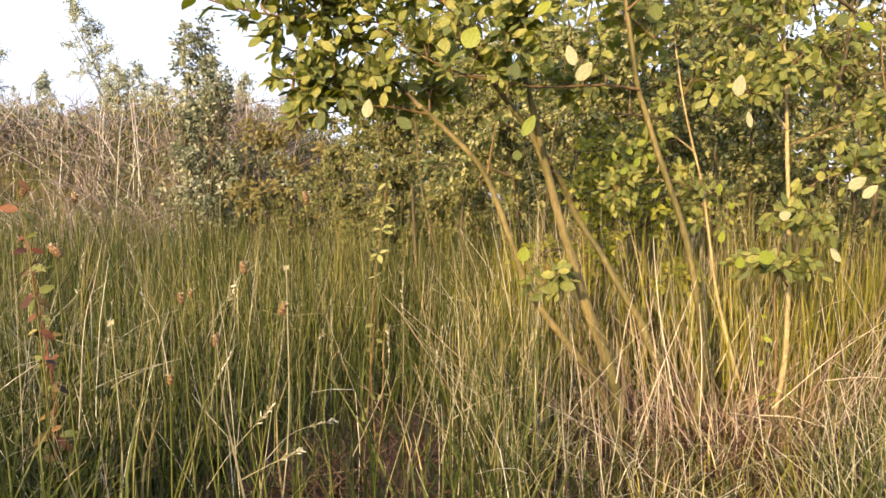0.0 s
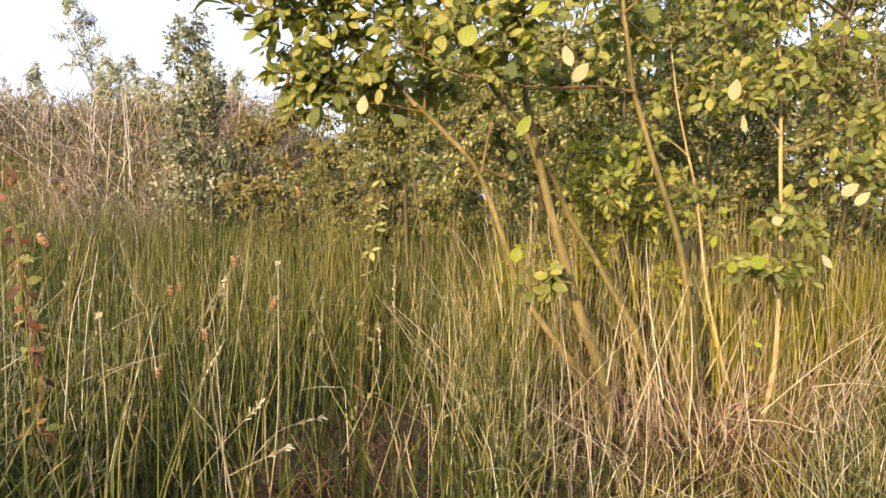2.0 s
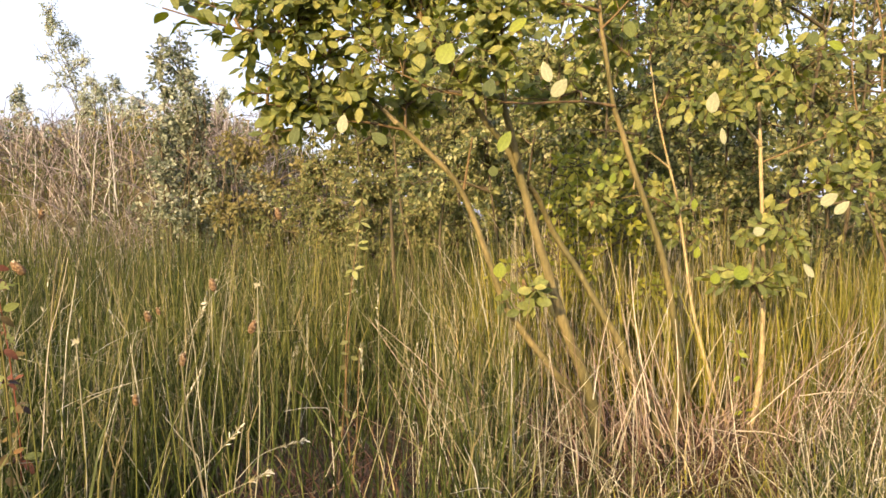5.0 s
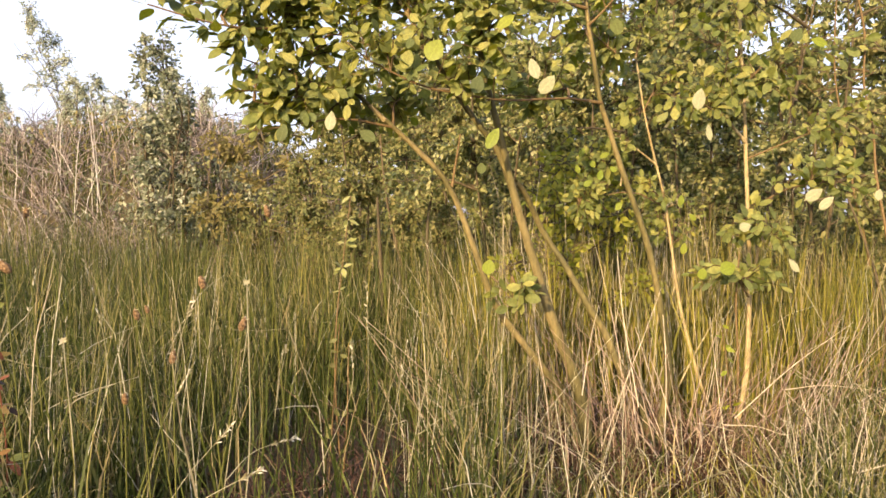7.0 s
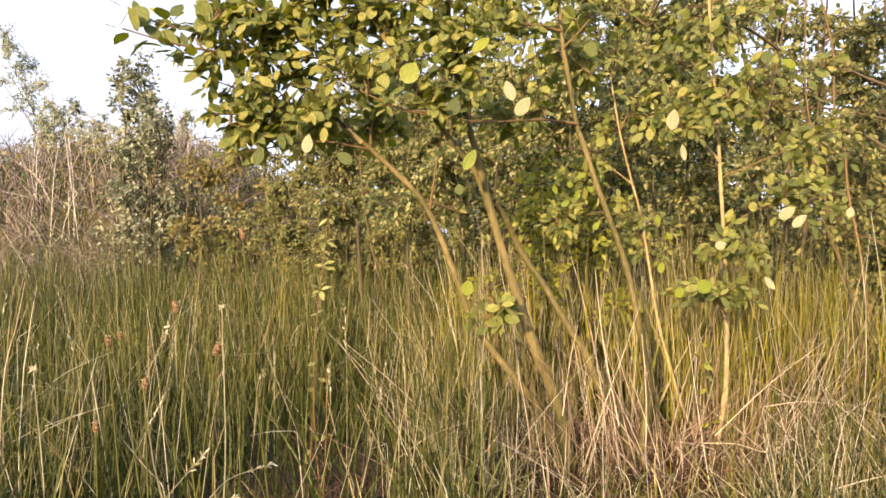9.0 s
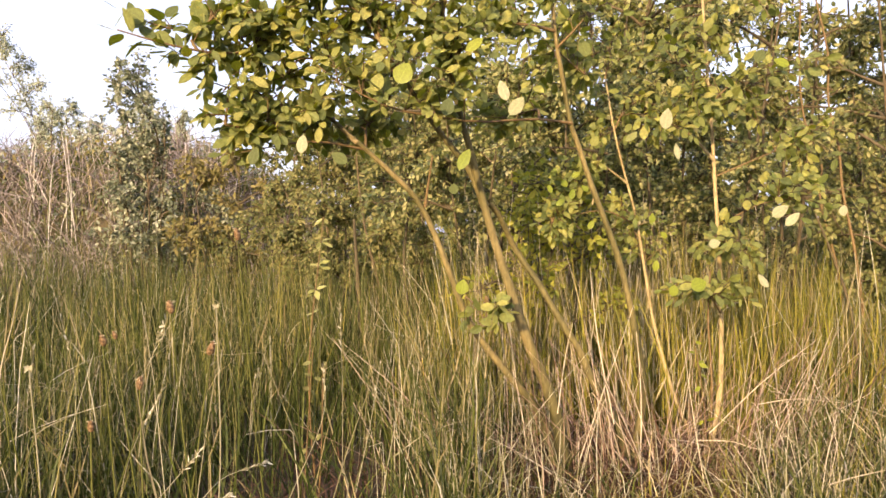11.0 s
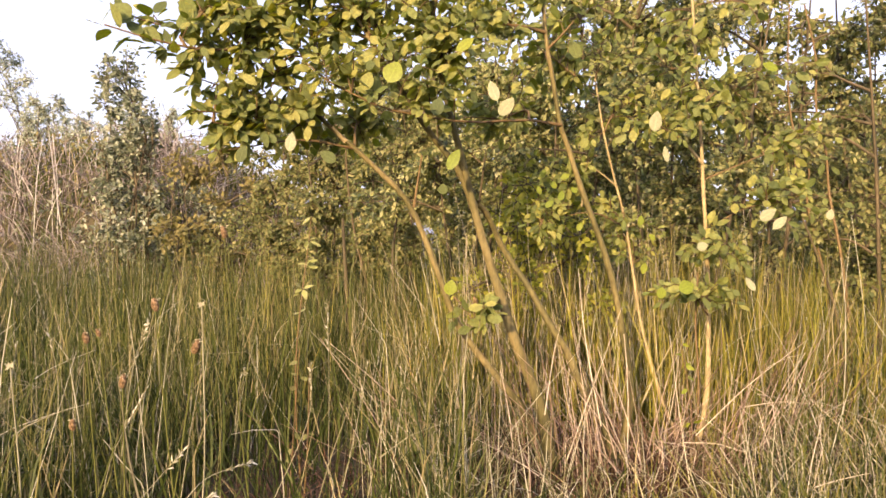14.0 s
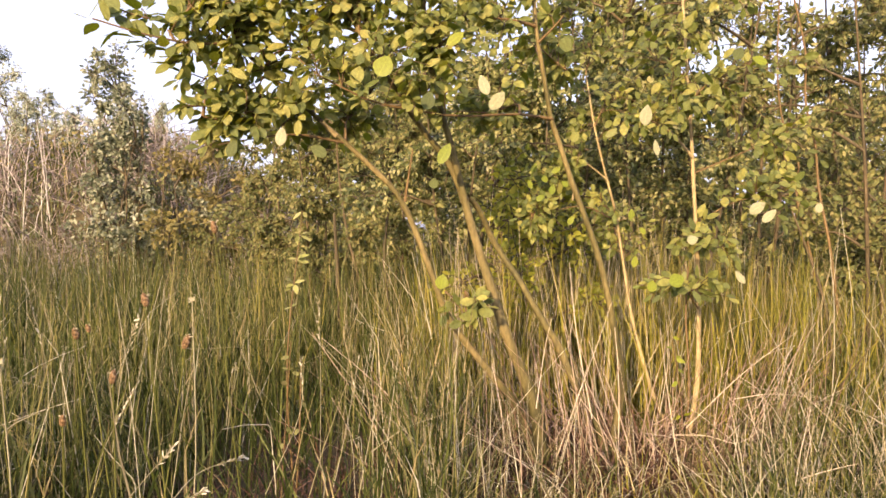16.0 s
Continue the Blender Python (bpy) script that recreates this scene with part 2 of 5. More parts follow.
def swayed(root, height, lean, way, bend, segs, power, sway):
    """Middle lines of grass: lean is how far the tip lies off the root, bend how much it droops, sway how crooked it grows."""
    n = len(root)
    s = np.linspace(0, 1, segs + 1)
    d = np.stack([np.cos(way), np.sin(way), np.zeros(n)], axis=1)
    p = np.stack([-np.sin(way), np.cos(way), np.zeros(n)], axis=1)
    out = lean[:, None] * s[None] ** power
    up = height[:, None] * (s[None] - bend[:, None] * s[None] ** 3)
    crook = sway * np.abs(height)[:, None] * np.sin(s[None] * rng.uniform(2.5, 6.5, (n, 1)) + rng.uniform(0, 6.3, (n, 1))) * s[None]
    return root[:, None] + d[:, None] * out[..., None] + p[:, None] * crook[..., None] + np.array([0, 0, 1.0]) * up[..., None]


def blades(root, height, width, lean, way, bend, segs=4, face=None, sway=0.04):
    """Flat tapering grass blades."""
    n = len(root)
    s = np.linspace(0, 1, segs + 1)
    mid = swayed(root, height, lean, way, bend, segs, 1.6, sway)
    f = rng.uniform(0, 2 * np.pi, n) if face is None else face
    side = np.stack([np.cos(f), np.sin(f), np.zeros(n)], axis=1)
    w = width[:, None] * (1 - 0.9 * s[None] ** 1.5) * 0.5
    off = side[:, None] * w[..., None]
    verts = np.stack([mid - off, mid + off], axis=2).reshape(-1, 3)
    idx = np.arange(n * (segs + 1) * 2).reshape(n, segs + 1, 2)
    quads = np.stack([idx[:, :-1, 0], idx[:, :-1, 1], idx[:, 1:, 1], idx[:, 1:, 0]], axis=-1).reshape(-1, 4)
    return verts, quads


def stalks(root, height, thick, lean, way, bend, segs=3, sides=3, sway=0.03):
    """Round thin stems such as rushes and straws."""
    s = np.linspace(0, 1, segs + 1)
    mid = swayed(root, height, lean, way, bend, segs, 1.3, sway)
    return tubes(mid, thick[:, None] * 0.5 * (1 - 0.65 * s[None]), sides)


def kinked(root, length, thick, tilt, way, turn, at):
    """Straws broken over: straight to a kink at a share of their length, then off another way."""
    n = len(root)
    one = np.stack([np.sin(tilt) * np.cos(way), np.sin(tilt) * np.sin(way), np.cos(tilt)], axis=1)
    two = unit(one + np.stack([np.cos(way + turn), np.sin(way + turn), rng.uniform(-1.3, 0.3, n)], axis=1) * rng.uniform(0.5, 1.6, (n, 1)))
    a, b = (length * at)[:, None], (length * (1 - at))[:, None]
    knee = root + one * a
    pts = np.stack([root, root + one * a * 0.5 + rng.normal(0, 0.004, (n, 3)), knee - one * 0.008, knee + two * 0.008, knee + two * b * 0.55 + rng.normal(0, 0.004, (n, 3)), knee + two * b], axis=1)
    return tubes(pts, thick[:, None] * 0.5 * np.array([1, 0.95, 0.9, 0.75, 0.65, 0.4])[None], 3)


def dry_ends(n, segs, share):
    """Material picks that turn the last pieces of some blades dry."""
    cut = np.where(rng.uniform(0, 1, n) < share, rng.integers(1, segs, n), segs)
    return (np.arange(segs)[None] >= cut[:, None]).astype(np.int32).ravel()


def leaf_set(base, along, face, length, width, fold, curl, shape=1.0):
    """Broad willow leaves with an upper and a paler lower skin that meet at the edge."""
    n = len(base)
    along = unit(along)
    side = unit(np.cross(face, along))
    up = np.cross(along, side)
    rows, wide = np.array([0.2, 0.5, 0.8]), np.array([0.66, 1.0, 0.7]) if shape == 1.0 else np.array([0.75, 1.0, 0.6])

    def at(t, x, h):
        return base + along * (length * t)[:, None] + side * (width * 0.5 * x)[:, None] + up * (h - curl * length * t * t)[:, None]

    one = np.ones(n)
    pts = [at(0 * one, 0 * one, 0 * one), at(one, 0 * one, 0 * one)]
    for t, w in zip(rows, wide):
        ripple = rng.normal(0, 0.03, (n, 2)) * width[:, None]
        pts += [at(t * one, -w * one, fold * width * w + ripple[:, 0]), at(t * one, 0 * one, 0.0004 * one),
                at(t * one, w * one, fold * width * w + ripple[:, 1]), at(t * one, 0 * one, -0.0004 * one)]
    verts = np.stack(pts, axis=1).reshape(-1, 3)
    tri, quad = [], []
    for mid, flip in ((1, 0), (3, 1)):
        l, m, r = [2, 6, 10], [2 + mid, 6 + mid, 10 + mid], [4, 8, 12]
        tt = [(0, m[0], l[0]), (0, r[0], m[0]), (1, l[2], m[2]), (1, m[2], r[2])]
        qq = [(l[0], m[0], m[1], l[1]), (m[0], r[0], r[1], m[1]), (l[1], m[1], m[2], l[2]), (m[1], r[1], r[2], m[2])]
        tri += [t[::-1] if flip else t for t in tt]
        quad += [q[::-1] if flip else q for q in qq]
    first = (np.arange(n) * 14)[:, None, None]
    tris = (first + np.array(tri)[None]).reshape(-1, 3)
    quads = (first + np.array(quad)[None]).reshape(-1, 4)
    half = np.array([0, 0, 0, 0, 1, 1, 1, 1])
    return verts, [tris, quads], np.concatenate([np.tile(half, n), np.tile(half, n)])


def fine_leaf(ratio, fold, curl, blunt):
    """One leaf of unit length with a rounded outline, a pale lower skin and a short stalk."""
    t = np.array([0.0, 0.08, 0.22, 0.4, 0.58, 0.75, 0.9, 1.0])
    w = np.sin(np.pi * t ** (0.85 if blunt else 0.78)) ** (0.75 if blunt else 0.95) * ratio * 0.5
    verts, quads, mat_index = [], [], []
    for layer, h in ((0, 0.006), (1, -0.006)):
        first = len(verts)
        for a, b in zip(t, w):
            wave = 0.012 * math.sin(a * 19 + blunt * 2)
            for side in (-1, 0, 1):
                verts.append((side * b, a, h * (1 - abs(side)) + (fold * 2 * b + wave) * abs(side) - curl * a * a))
        for i in range(len(t) - 1):
            for j in (0, 1):
                q = [first + 3 * i + j, first + 3 * i + j + 1, first + 3 * i + j + 4, first + 3 * i + j + 3]
                quads.append(q if layer == 0 else q[::-1])
                mat_index.append(layer)
    v, q = tubes([[(0, -0.14, -0.03), (0, -0.06, 0.0), (0, 0.02, 0.0)]], [[0.012, 0.012, 0.01]], 3)
    quads += [[len(verts) + k for k in face] for face in q.tolist()]
    mat_index += [1] * len(q)
    return np.array(verts + v.tolist()), np.array(quads), mat_index


def thin_leaf_set(base, along, face, length, width, curl):
    """Small far leaves: a folded lozenge of six faces."""
    n = len(base)
    along = unit(along)
    side = unit(np.cross(face, along))
    up = np.cross(along, side)
    pts = []
    for t, x, h in ((0, 0, 0), (0.35, -0.5, 0.12), (0.35, 0, 0), (0.35, 0.5, 0.12), (0.75, -0.36, 0.1), (0.75, 0, 0), (0.75, 0.36, 0.1), (1, 0, 0)):
        pts.append(base + along * (length * t)[:, None] + side * (width * x)[:, None] + up * (width * h - curl * length * t * t)[:, None])
    verts = np.stack(pts, axis=1).reshape(-1, 3)
    first = (np.arange(n) * 8)[:, None, None]
    tris = (first + np.array([(0, 2, 1), (0, 3, 2), (7, 4, 5), (7, 5, 6)])[None]).reshape(-1, 3)
    quads = (first + np.array([(1, 2, 5, 4), (2, 3, 6, 5)])[None]).reshape(-1, 4)
    return verts, [tris, quads]


def step(a, b, x):
    u = np.clip((x - a) / (b - a), 0, 1)
    return u * u * (3 - 2 * u)


def height_at(x, y):
    """The lie of the land: a rough meadow with a bank behind it that falls away to one side."""
    x, y = np.asarray(x, dtype=float), np.asarray(y, dtype=float)
    bank = 1.72 * step(5.9, 8.6, y + 0.12 * np.sin(x * 1.7)) * (1 - step(-2.9, 0.9, x)) * (1 - 0.75 * step(10.5, 22, y))
    rough = 0.022 * np.sin(3.1 * x + 0.7) * np.cos(2.7 * y) + 0.012 * np.sin(7.3 * x + 2.1 * y)
    return bank + rough * (1 - step(20, 60, np.hypot(x, y)))


# ---- ground ----
def make_ground():
    axis = np.concatenate([-np.geomspace(900, 12.5, 22), np.linspace(-12, 12, 121), np.geomspace(12.5, 900, 22)])
    gx, gy = np.meshgrid(axis, axis)
    z = height_at(gx, gy)
    n = len(axis)
    idx = np.arange(n * n).reshape(n, n)
    quads = np.stack([idx[:-1, :-1], idx[:-1, 1:], idx[1:, 1:], idx[1:, :-1]], axis=-1).reshape(-1, 4)
    ob = new("ground", mesh_of("ground", np.stack([gx, gy, z], axis=-1), quads, [M_SOIL]))
    tagged(ob, "rough brown meadow soil with plant litter, rising to a bank", "ground", kind="structure")


make_ground()


# ---- grasses ----
def on_ground(x, y):
    return np.stack([x, y, height_at(x, y) - 0.01], axis=1)


def scatter(n, near, far, half=0.72, power=1.0):
    """Random places in a fan of ground in front, evenly thick when power is 2."""
    y = near * (far / near) ** (rng.uniform(0, 1, n) ** power)
    x = rng.uniform(-half, half, n) * (y + 0.5)
    return x, y


def clearing(x, y):
    """How much lower the growth is in the trampled patch before the willow."""
    r = x / np.maximum(y, 0.1)
    return step(0.04, 0.17, r) * (1 - step(2.35, 2.9, y)) * (1 - 0.5 * step(0.42, 0.52, r))


def hollow(x, y):
    """A small gap in the meadow where dead stuff has been flattened."""
    return 1 - step(0.24, 0.54, np.hypot((x + 0.34) * 0.95, (y - 1.7) * 0.42))


def clumpy(x, y, scale, seed):
    return np.array([noise.noise((a * scale + seed, b * scale, seed)) for a, b in zip(x, y)])


def make_grass():
    # green rushes over the meadow, in loose stands
    x, y = scatter(7600, 1.25, 8.5)
    keep = clumpy(x, y, 2.4, 3.0) + 0.5 * clumpy(x, y, 6.0, 8.0) + rng.normal(0, 0.12, len(x)) > 0.02
    keep &= rng.uniform(0, 1, len(x)) > 0.95 * clearing(x, y)
    keep &= height_at(x, y) < 0.9
    keep &= rng.uniform(0, 1, len(x)) > 0.93 * hollow(x, y)
    x, y = x[keep], y[keep]
    n = len(x)
    h = rng.normal(0.55, 0.12, n) * (1 - 0.68 * clearing(x, y)) * (0.84 + 0.5 * step(2.0, 4.0, y))
    v, q = stalks(on_ground(x, y), h, rng.uniform(0.003, 0.0068, n), np.abs(rng.normal(0, 0.13, n)), rng.uniform(0, 6.3, n), rng.uniform(0, 0.12, n), 4)
    tagged(new("rushes", mesh_of("rushes", v, q, [M_RUSH])), "tall thin green and yellowing rushes standing in the meadow", "rushes", kind="stuff")
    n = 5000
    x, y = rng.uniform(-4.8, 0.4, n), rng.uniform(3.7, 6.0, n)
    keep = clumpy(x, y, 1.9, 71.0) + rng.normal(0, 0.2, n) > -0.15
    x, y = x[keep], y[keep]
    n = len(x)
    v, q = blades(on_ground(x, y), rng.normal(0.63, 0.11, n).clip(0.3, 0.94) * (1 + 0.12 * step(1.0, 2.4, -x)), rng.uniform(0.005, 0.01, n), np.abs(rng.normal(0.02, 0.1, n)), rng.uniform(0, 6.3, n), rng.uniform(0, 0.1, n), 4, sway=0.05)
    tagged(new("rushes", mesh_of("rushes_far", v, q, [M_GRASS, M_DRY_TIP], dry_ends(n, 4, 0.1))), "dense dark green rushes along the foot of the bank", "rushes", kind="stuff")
    # Shaded band brightened here: lit strokes come from the paler blade colour.
    n = 380
    x, y = rng.uniform(-3.6, 0.3, n), rng.uniform(2.7, 5.4, n)
    keep = clumpy(x, y, 2.6, 91.0) + rng.normal(0, 0.15, n) > -0.05
    x, y = x[keep], y[keep]
    n = len(x)
    v, q = blades(on_ground(x, y), rng.normal(0.64, 0.12, n).clip(0.3, 0.88), rng.uniform(0.004, 0.008, n), np.abs(rng.normal(0.02, 0.09, n)), rng.uniform(0, 6.3, n), rng.uniform(0, 0.08, n), 4, rng.normal(0, 0.6, n), 0.05)
    tagged(new("rushes", mesh_of("rushes_light", v, q, [M_YELLOW_GRASS, M_DRY_TIP], dry_ends(n, 4, 0.15))), "light yellow-green rush blades standing over darker ones", "rushes", kind="stuff")
    # fine meadow grass, thick underneath, some blades dry towards the tip
    for count, mean, spread, wide, low in ((21000, 0.35, 0.11, 0.0075, 1.1), (8000, 0.48, 0.12, 0.0055, 1.5)):
        x, y = scatter(count, low, 8.0)
        keep = (rng.uniform(0, 1, len(x)) > np.maximum(0.72 * clearing(x, y), 0.85 * hollow(x, y))) & (height_at(x, y) < 1.2)
        keep &= clumpy(x, y, 3.3, 31.0 + count * 0.001) + rng.normal(0, 0.25, len(x)) > -0.22
        x, y = x[keep], y[keep]
        n = len(x)
        h = rng.normal(mean, spread, n).clip(0.1, 0.72) * (1 - 0.6 * clearing(x, y)) * (1 + 0.42 * step(2.0, 4.2, y))
        v, q = blades(on_ground(x, y), h, rng.uniform(0.45, 1.3, n) * wide, np.abs(rng.normal(0.03, 0.15, n)), rng.uniform(0, 6.3, n), rng.uniform(0, 0.5, n) ** 1.5, 5, sway=0.07)
        tagged(new("meadow_grass", mesh_of("meadow_grass", v, q, [M_GRASS, M_DRY_TIP], dry_ends(n, 5, 0.12))), "green meadow grass with yellowing tips and dry blades", "grass", kind="stuff")
    # thin pale dry stalks mixed in, leaning every way
    x, y = scatter(3100, 1.3, 6.5)
    keep = rng.uniform(0, 1, len(x)) > np.maximum(0.35 * clearing(x, y), 0.9 * hollow(x, y))
    keep &= clumpy(x, y, 2.2, 44.0) + rng.normal(0, 0.3, len(x)) > -0.12
    x, y = x[keep], y[keep]
    n = len(x)
    h = rng.normal(0.47, 0.13, n).clip(0.15, 0.8) * (1 - 0.5 * clearing(x, y)) * (1 + 0.25 * step(2.2, 4.5, y))
    wild = rng.uniform(0, 1, n) < 0.42
    lean = np.where(wild, rng.uniform(0.12, 0.38, n), np.abs(rng.normal(0.02, 0.09, n)))
    v, q = stalks(on_ground(x, y), np.where(wild, h * 0.85, h), rng.uniform(0.0016, 0.0042, n), lean, rng.uniform(0, 6.3, n), rng.uniform(0, 0.12, n), 4)
    tagged(new("dry_stalks", mesh_of("dry_stalks", v, q, [M_STALK])), "thin straw-coloured dry grass stalks among green grass", "dry grass", kind="stuff")
    x, y = scatter(220, 1.7, 4.5)
    n = len(x)
    v, q = kinked(on_ground(x, y), rng.normal(0.5, 0.12, n).clip(0.2, 0.8) * (1 - 0.45 * clearing(x, y)), rng.uniform(0.0018, 0.004, n), np.abs(rng.normal(0.1, 0.2, n)), rng.uniform(0, 6.3, n), rng.normal(0, 1.2, n), rng.uniform(0.6, 0.9, n))
    tagged(new("broken_stalks", mesh_of("broken_stalks", v, q, [M_STALK])), "dry grass stalks snapped over between green blades", "dry grass", kind="stuff")
    # yellow-green grass behind and beside the willow, its sunlit glow put into the colour
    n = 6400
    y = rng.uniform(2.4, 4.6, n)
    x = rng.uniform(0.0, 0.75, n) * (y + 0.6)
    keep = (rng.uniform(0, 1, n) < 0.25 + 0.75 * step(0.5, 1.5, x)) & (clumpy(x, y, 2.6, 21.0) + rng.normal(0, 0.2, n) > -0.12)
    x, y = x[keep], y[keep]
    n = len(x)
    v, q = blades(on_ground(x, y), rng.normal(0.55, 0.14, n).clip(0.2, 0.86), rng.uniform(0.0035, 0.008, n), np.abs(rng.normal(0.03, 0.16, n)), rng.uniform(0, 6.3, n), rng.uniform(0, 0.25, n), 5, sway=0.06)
    tagged(new("yellow_grass", mesh_of("yellow_grass", v, q, [M_YELLOW_GRASS, M_DRY_TIP], dry_ends(n, 5, 0.08))), "tall grass tinted a sunlit yellow-green behind the willow stems", "grass", kind="stuff")
    n = 360
    y = rng.uniform(2.42, 3.7, n)
    x = rng.uniform(-0.02, 0.7, n) * (y + 0.4)
    v, q = stalks(on_ground(x, y), rng.normal(0.6, 0.16, n).clip(0.2, 0.98), rng.uniform(0.002, 0.0055, n), np.abs(rng.normal(0.04, 0.17, n)), rng.uniform(0, 6.3, n), rng.uniform(0, 0.12, n), 4)
    tagged(new("dry_stalks", mesh_of("dry_stalks_behind", v, q, [M_STALK])), "pale dry stalks standing behind the willow stems", "dry grass", kind="stuff")
    n = 130
    x, y = rng.uniform(0.15, 1.1, n), rng.uniform(2.5, 3.3, n)
    v, q = stalks(on_ground(x, y), rng.uniform(0.5, 0.98, n), rng.uniform(0.0018, 0.0042, n), np.abs(rng.normal(0.03, 0.13, n)), rng.uniform(0, 6.3, n), np.zeros(n), 4)
    tagged(new("dry_stalks", mesh_of("dry_stalks_tall", v, q, [M_PALE_STRAW])), "tall pale straws standing between the willow stems", "dry grass", kind="stuff")
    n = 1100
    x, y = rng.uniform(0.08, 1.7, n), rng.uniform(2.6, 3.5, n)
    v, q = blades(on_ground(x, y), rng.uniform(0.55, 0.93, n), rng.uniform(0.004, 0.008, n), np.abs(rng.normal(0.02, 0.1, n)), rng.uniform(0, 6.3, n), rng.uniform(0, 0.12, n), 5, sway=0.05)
    tagged(new("yellow_grass", mesh_of("yellow_grass_tall", v, q, [M_YELLOW_GRASS, M_DRY_TIP], dry_ends(n, 5, 0.3))), "tall sun-tinted yellow grass with dry tips at the foot of the thicket", "grass", kind="stuff")
    # low thatch of old blades
    x, y = scatter(7000, 0.95, 6.0)
    n = len(x)
    v, q = blades(on_ground(x, y), rng.uniform(0.05, 0.26, n), rng.uniform(0.003, 0.007, n), rng.uniform(0.05, 0.25, n), rng.uniform(0, 6.3, n), rng.uniform(0.1, 0.75, n), 3)
    tagged(new("grass_thatch", mesh_of("grass_thatch", v, q, [M_THATCH])), "matted brown dead grass lying low over the soil", "dry grass", kind="stuff")
    # brown mat round the willow's foot, and old straws that spread from it like a fan
    n = 2600
    a, r = rng.uniform(0, 6.3, n), np.abs(rng.normal(0, 0.42, n))
    x, y = 0.8 + r * np.cos(a) * 1.3, 2.3 + r * np.sin(a) * 0.8
    keep = y > 1.4
    x, y, a = x[keep], y[keep], a[keep]
    n = len(x)
    v, q = stalks(on_ground(x, y), rng.uniform(0.03, 0.19, n), rng.uniform(0.0025, 0.006, n), rng.uniform(0.02, 0.26, n), a + rng.normal(0, 1.3, n), rng.uniform(0, 0.6, n), 4)
    tagged(new("grass_thatch", mesh_of("grass_thatch_foot", v, q, [M_THATCH])), "matted mauve-brown dead grass heaped round the willow's foot", "dry grass", kind="stuff")
    feet = np.array([(0.44, 2.24), (0.68, 2.3), (0.72, 2.33), (0.98, 2.42), (0.86, 2.2), (1.2, 2.3)])
    for name, n, spread, label in (("straw_tussock", 210, 0.13, "thin pinkish straws fanning up round the willow's foot"), ("straw_tussock", 150, 0.34, "loose pale straws standing between the willow and the saplings")):
        c = feet[rng.integers(0, 6, n)] + rng.normal(0, spread, (n, 2)) * np.array([1.2, 0.7])
        out = c - np.array([0.78, 2.36]) + rng.normal(0, 0.14, (n, 2))
        way = np.arctan2(out[:, 1] * 0.6, out[:, 0])
        front = 1 - step(2.02, 2.2, c[:, 1])
        high = rng.uniform(0.12, 0.54, n) * (1 - 0.72 * front)
        v, q = stalks(on_ground(c[:, 0], c[:, 1]), high, rng.uniform(0.0022, 0.0058, n), np.abs(rng.normal(0, 0.2, n)).clip(0, 0.45), way, rng.uniform(0, 0.15, n) ** 1.5, 5)
        tagged(new(name, mesh_of(name + "_fan", v, q, [M_STRAW])), label, "dry grass", kind="stuff")
    n = 100
    c = feet[rng.integers(0, 6, n)] + rng.normal(0, 0.24, (n, 2)) * np.array([1.3, 0.6])
    v, q = kinked(on_ground(c[:, 0], c[:, 1]), rng.uniform(0.15, 0.4, n), rng.uniform(0.0018, 0.004, n), np.abs(rng.normal(0.2, 0.3, n)), rng.uniform(0, 6.3, n), rng.normal(0, 1.3, n), rng.uniform(0.3, 0.8, n))
    tagged(new("broken_straws", mesh_of("broken_straws_foot", v, q, [M_STRAW])), "snapped pale straws tangled round the willow's foot", "dry grass", kind="stuff")
    n = 90
    x, y = rng.uniform(0.0, 0.48, n), rng.uniform(1.5, 2.2, n)
    v, q = stalks(on_ground(x, y), rng.uniform(0.15, 0.5, n), rng.uniform(0.0018, 0.0042, n), np.abs(rng.normal(0, 0.16, n)), rng.uniform(0, 6.3, n), rng.uniform(0, 0.1, n), 4)
    tagged(new("dry_stalks", mesh_of("dry_stalks_before", v, q, [M_STALK])), "pale straws mixed with green before the willow", "dry grass", kind="stuff")
    n = 170
    x, y = rng.uniform(0.85, 1.5, n), rng.uniform(1.4, 2.0, n)
    v, q = stalks(on_ground(x, y), rng.uniform(0.12, 0.42, n), rng.uniform(0.0018, 0.004, n), np.abs(rng.normal(0, 0.16, n)), rng.uniform(0, 6.3, n), rng.uniform(0, 0.1, n), 4)
    tagged(new("dry_stalks", mesh_of("dry_stalks_beside", v, q, [M_PALE_STRAW])), "pale straws mixed with yellow grass before the saplings", "dry grass", kind="stuff")
    # curled dry blades low at the foot
    n = 170
    c = feet[rng.integers(0, 6, n)] + rng.normal(0, 0.2, (n, 2)) * np.array([1.3, 0.6])
    v, q = blades(on_ground(c[:, 0], c[:, 1]), rng.uniform(0.08, 0.3, n), rng.uniform(0.003, 0.008, n), rng.uniform(0.02, 0.3, n), rng.uniform(0, 6.3, n), rng.uniform(0, 0.9, n), 6)
    tagged(new("straw_blades", mesh_of("straw_blades_foot", v, q, [M_THATCH])), "curled dry blades tangled round the willow's foot", "dry grass", kind="stuff")
    # green and yellow tufts among the straw, before and beside the saplings
    for n, x0, x1, y0, y1, tall, label in ((420, 1.0, 1.95, 1.75, 2.6, 0.42, "yellow-green grass beside the saplings"), (260, 0.3, 1.0, 1.6, 2.1, 0.24, "yellow-green tufts among straw before the willow"), (340, 0.6, 1.5, 1.3, 2.0, 0.34, "yellow-green grass tufts before the saplings")):
        x, y = rng.uniform(x0, x1, n), rng.uniform(y0, y1, n)
        keep = clumpy(x, y, 4.0, 60.0 + x0) + rng.normal(0, 0.15, n) > -0.1
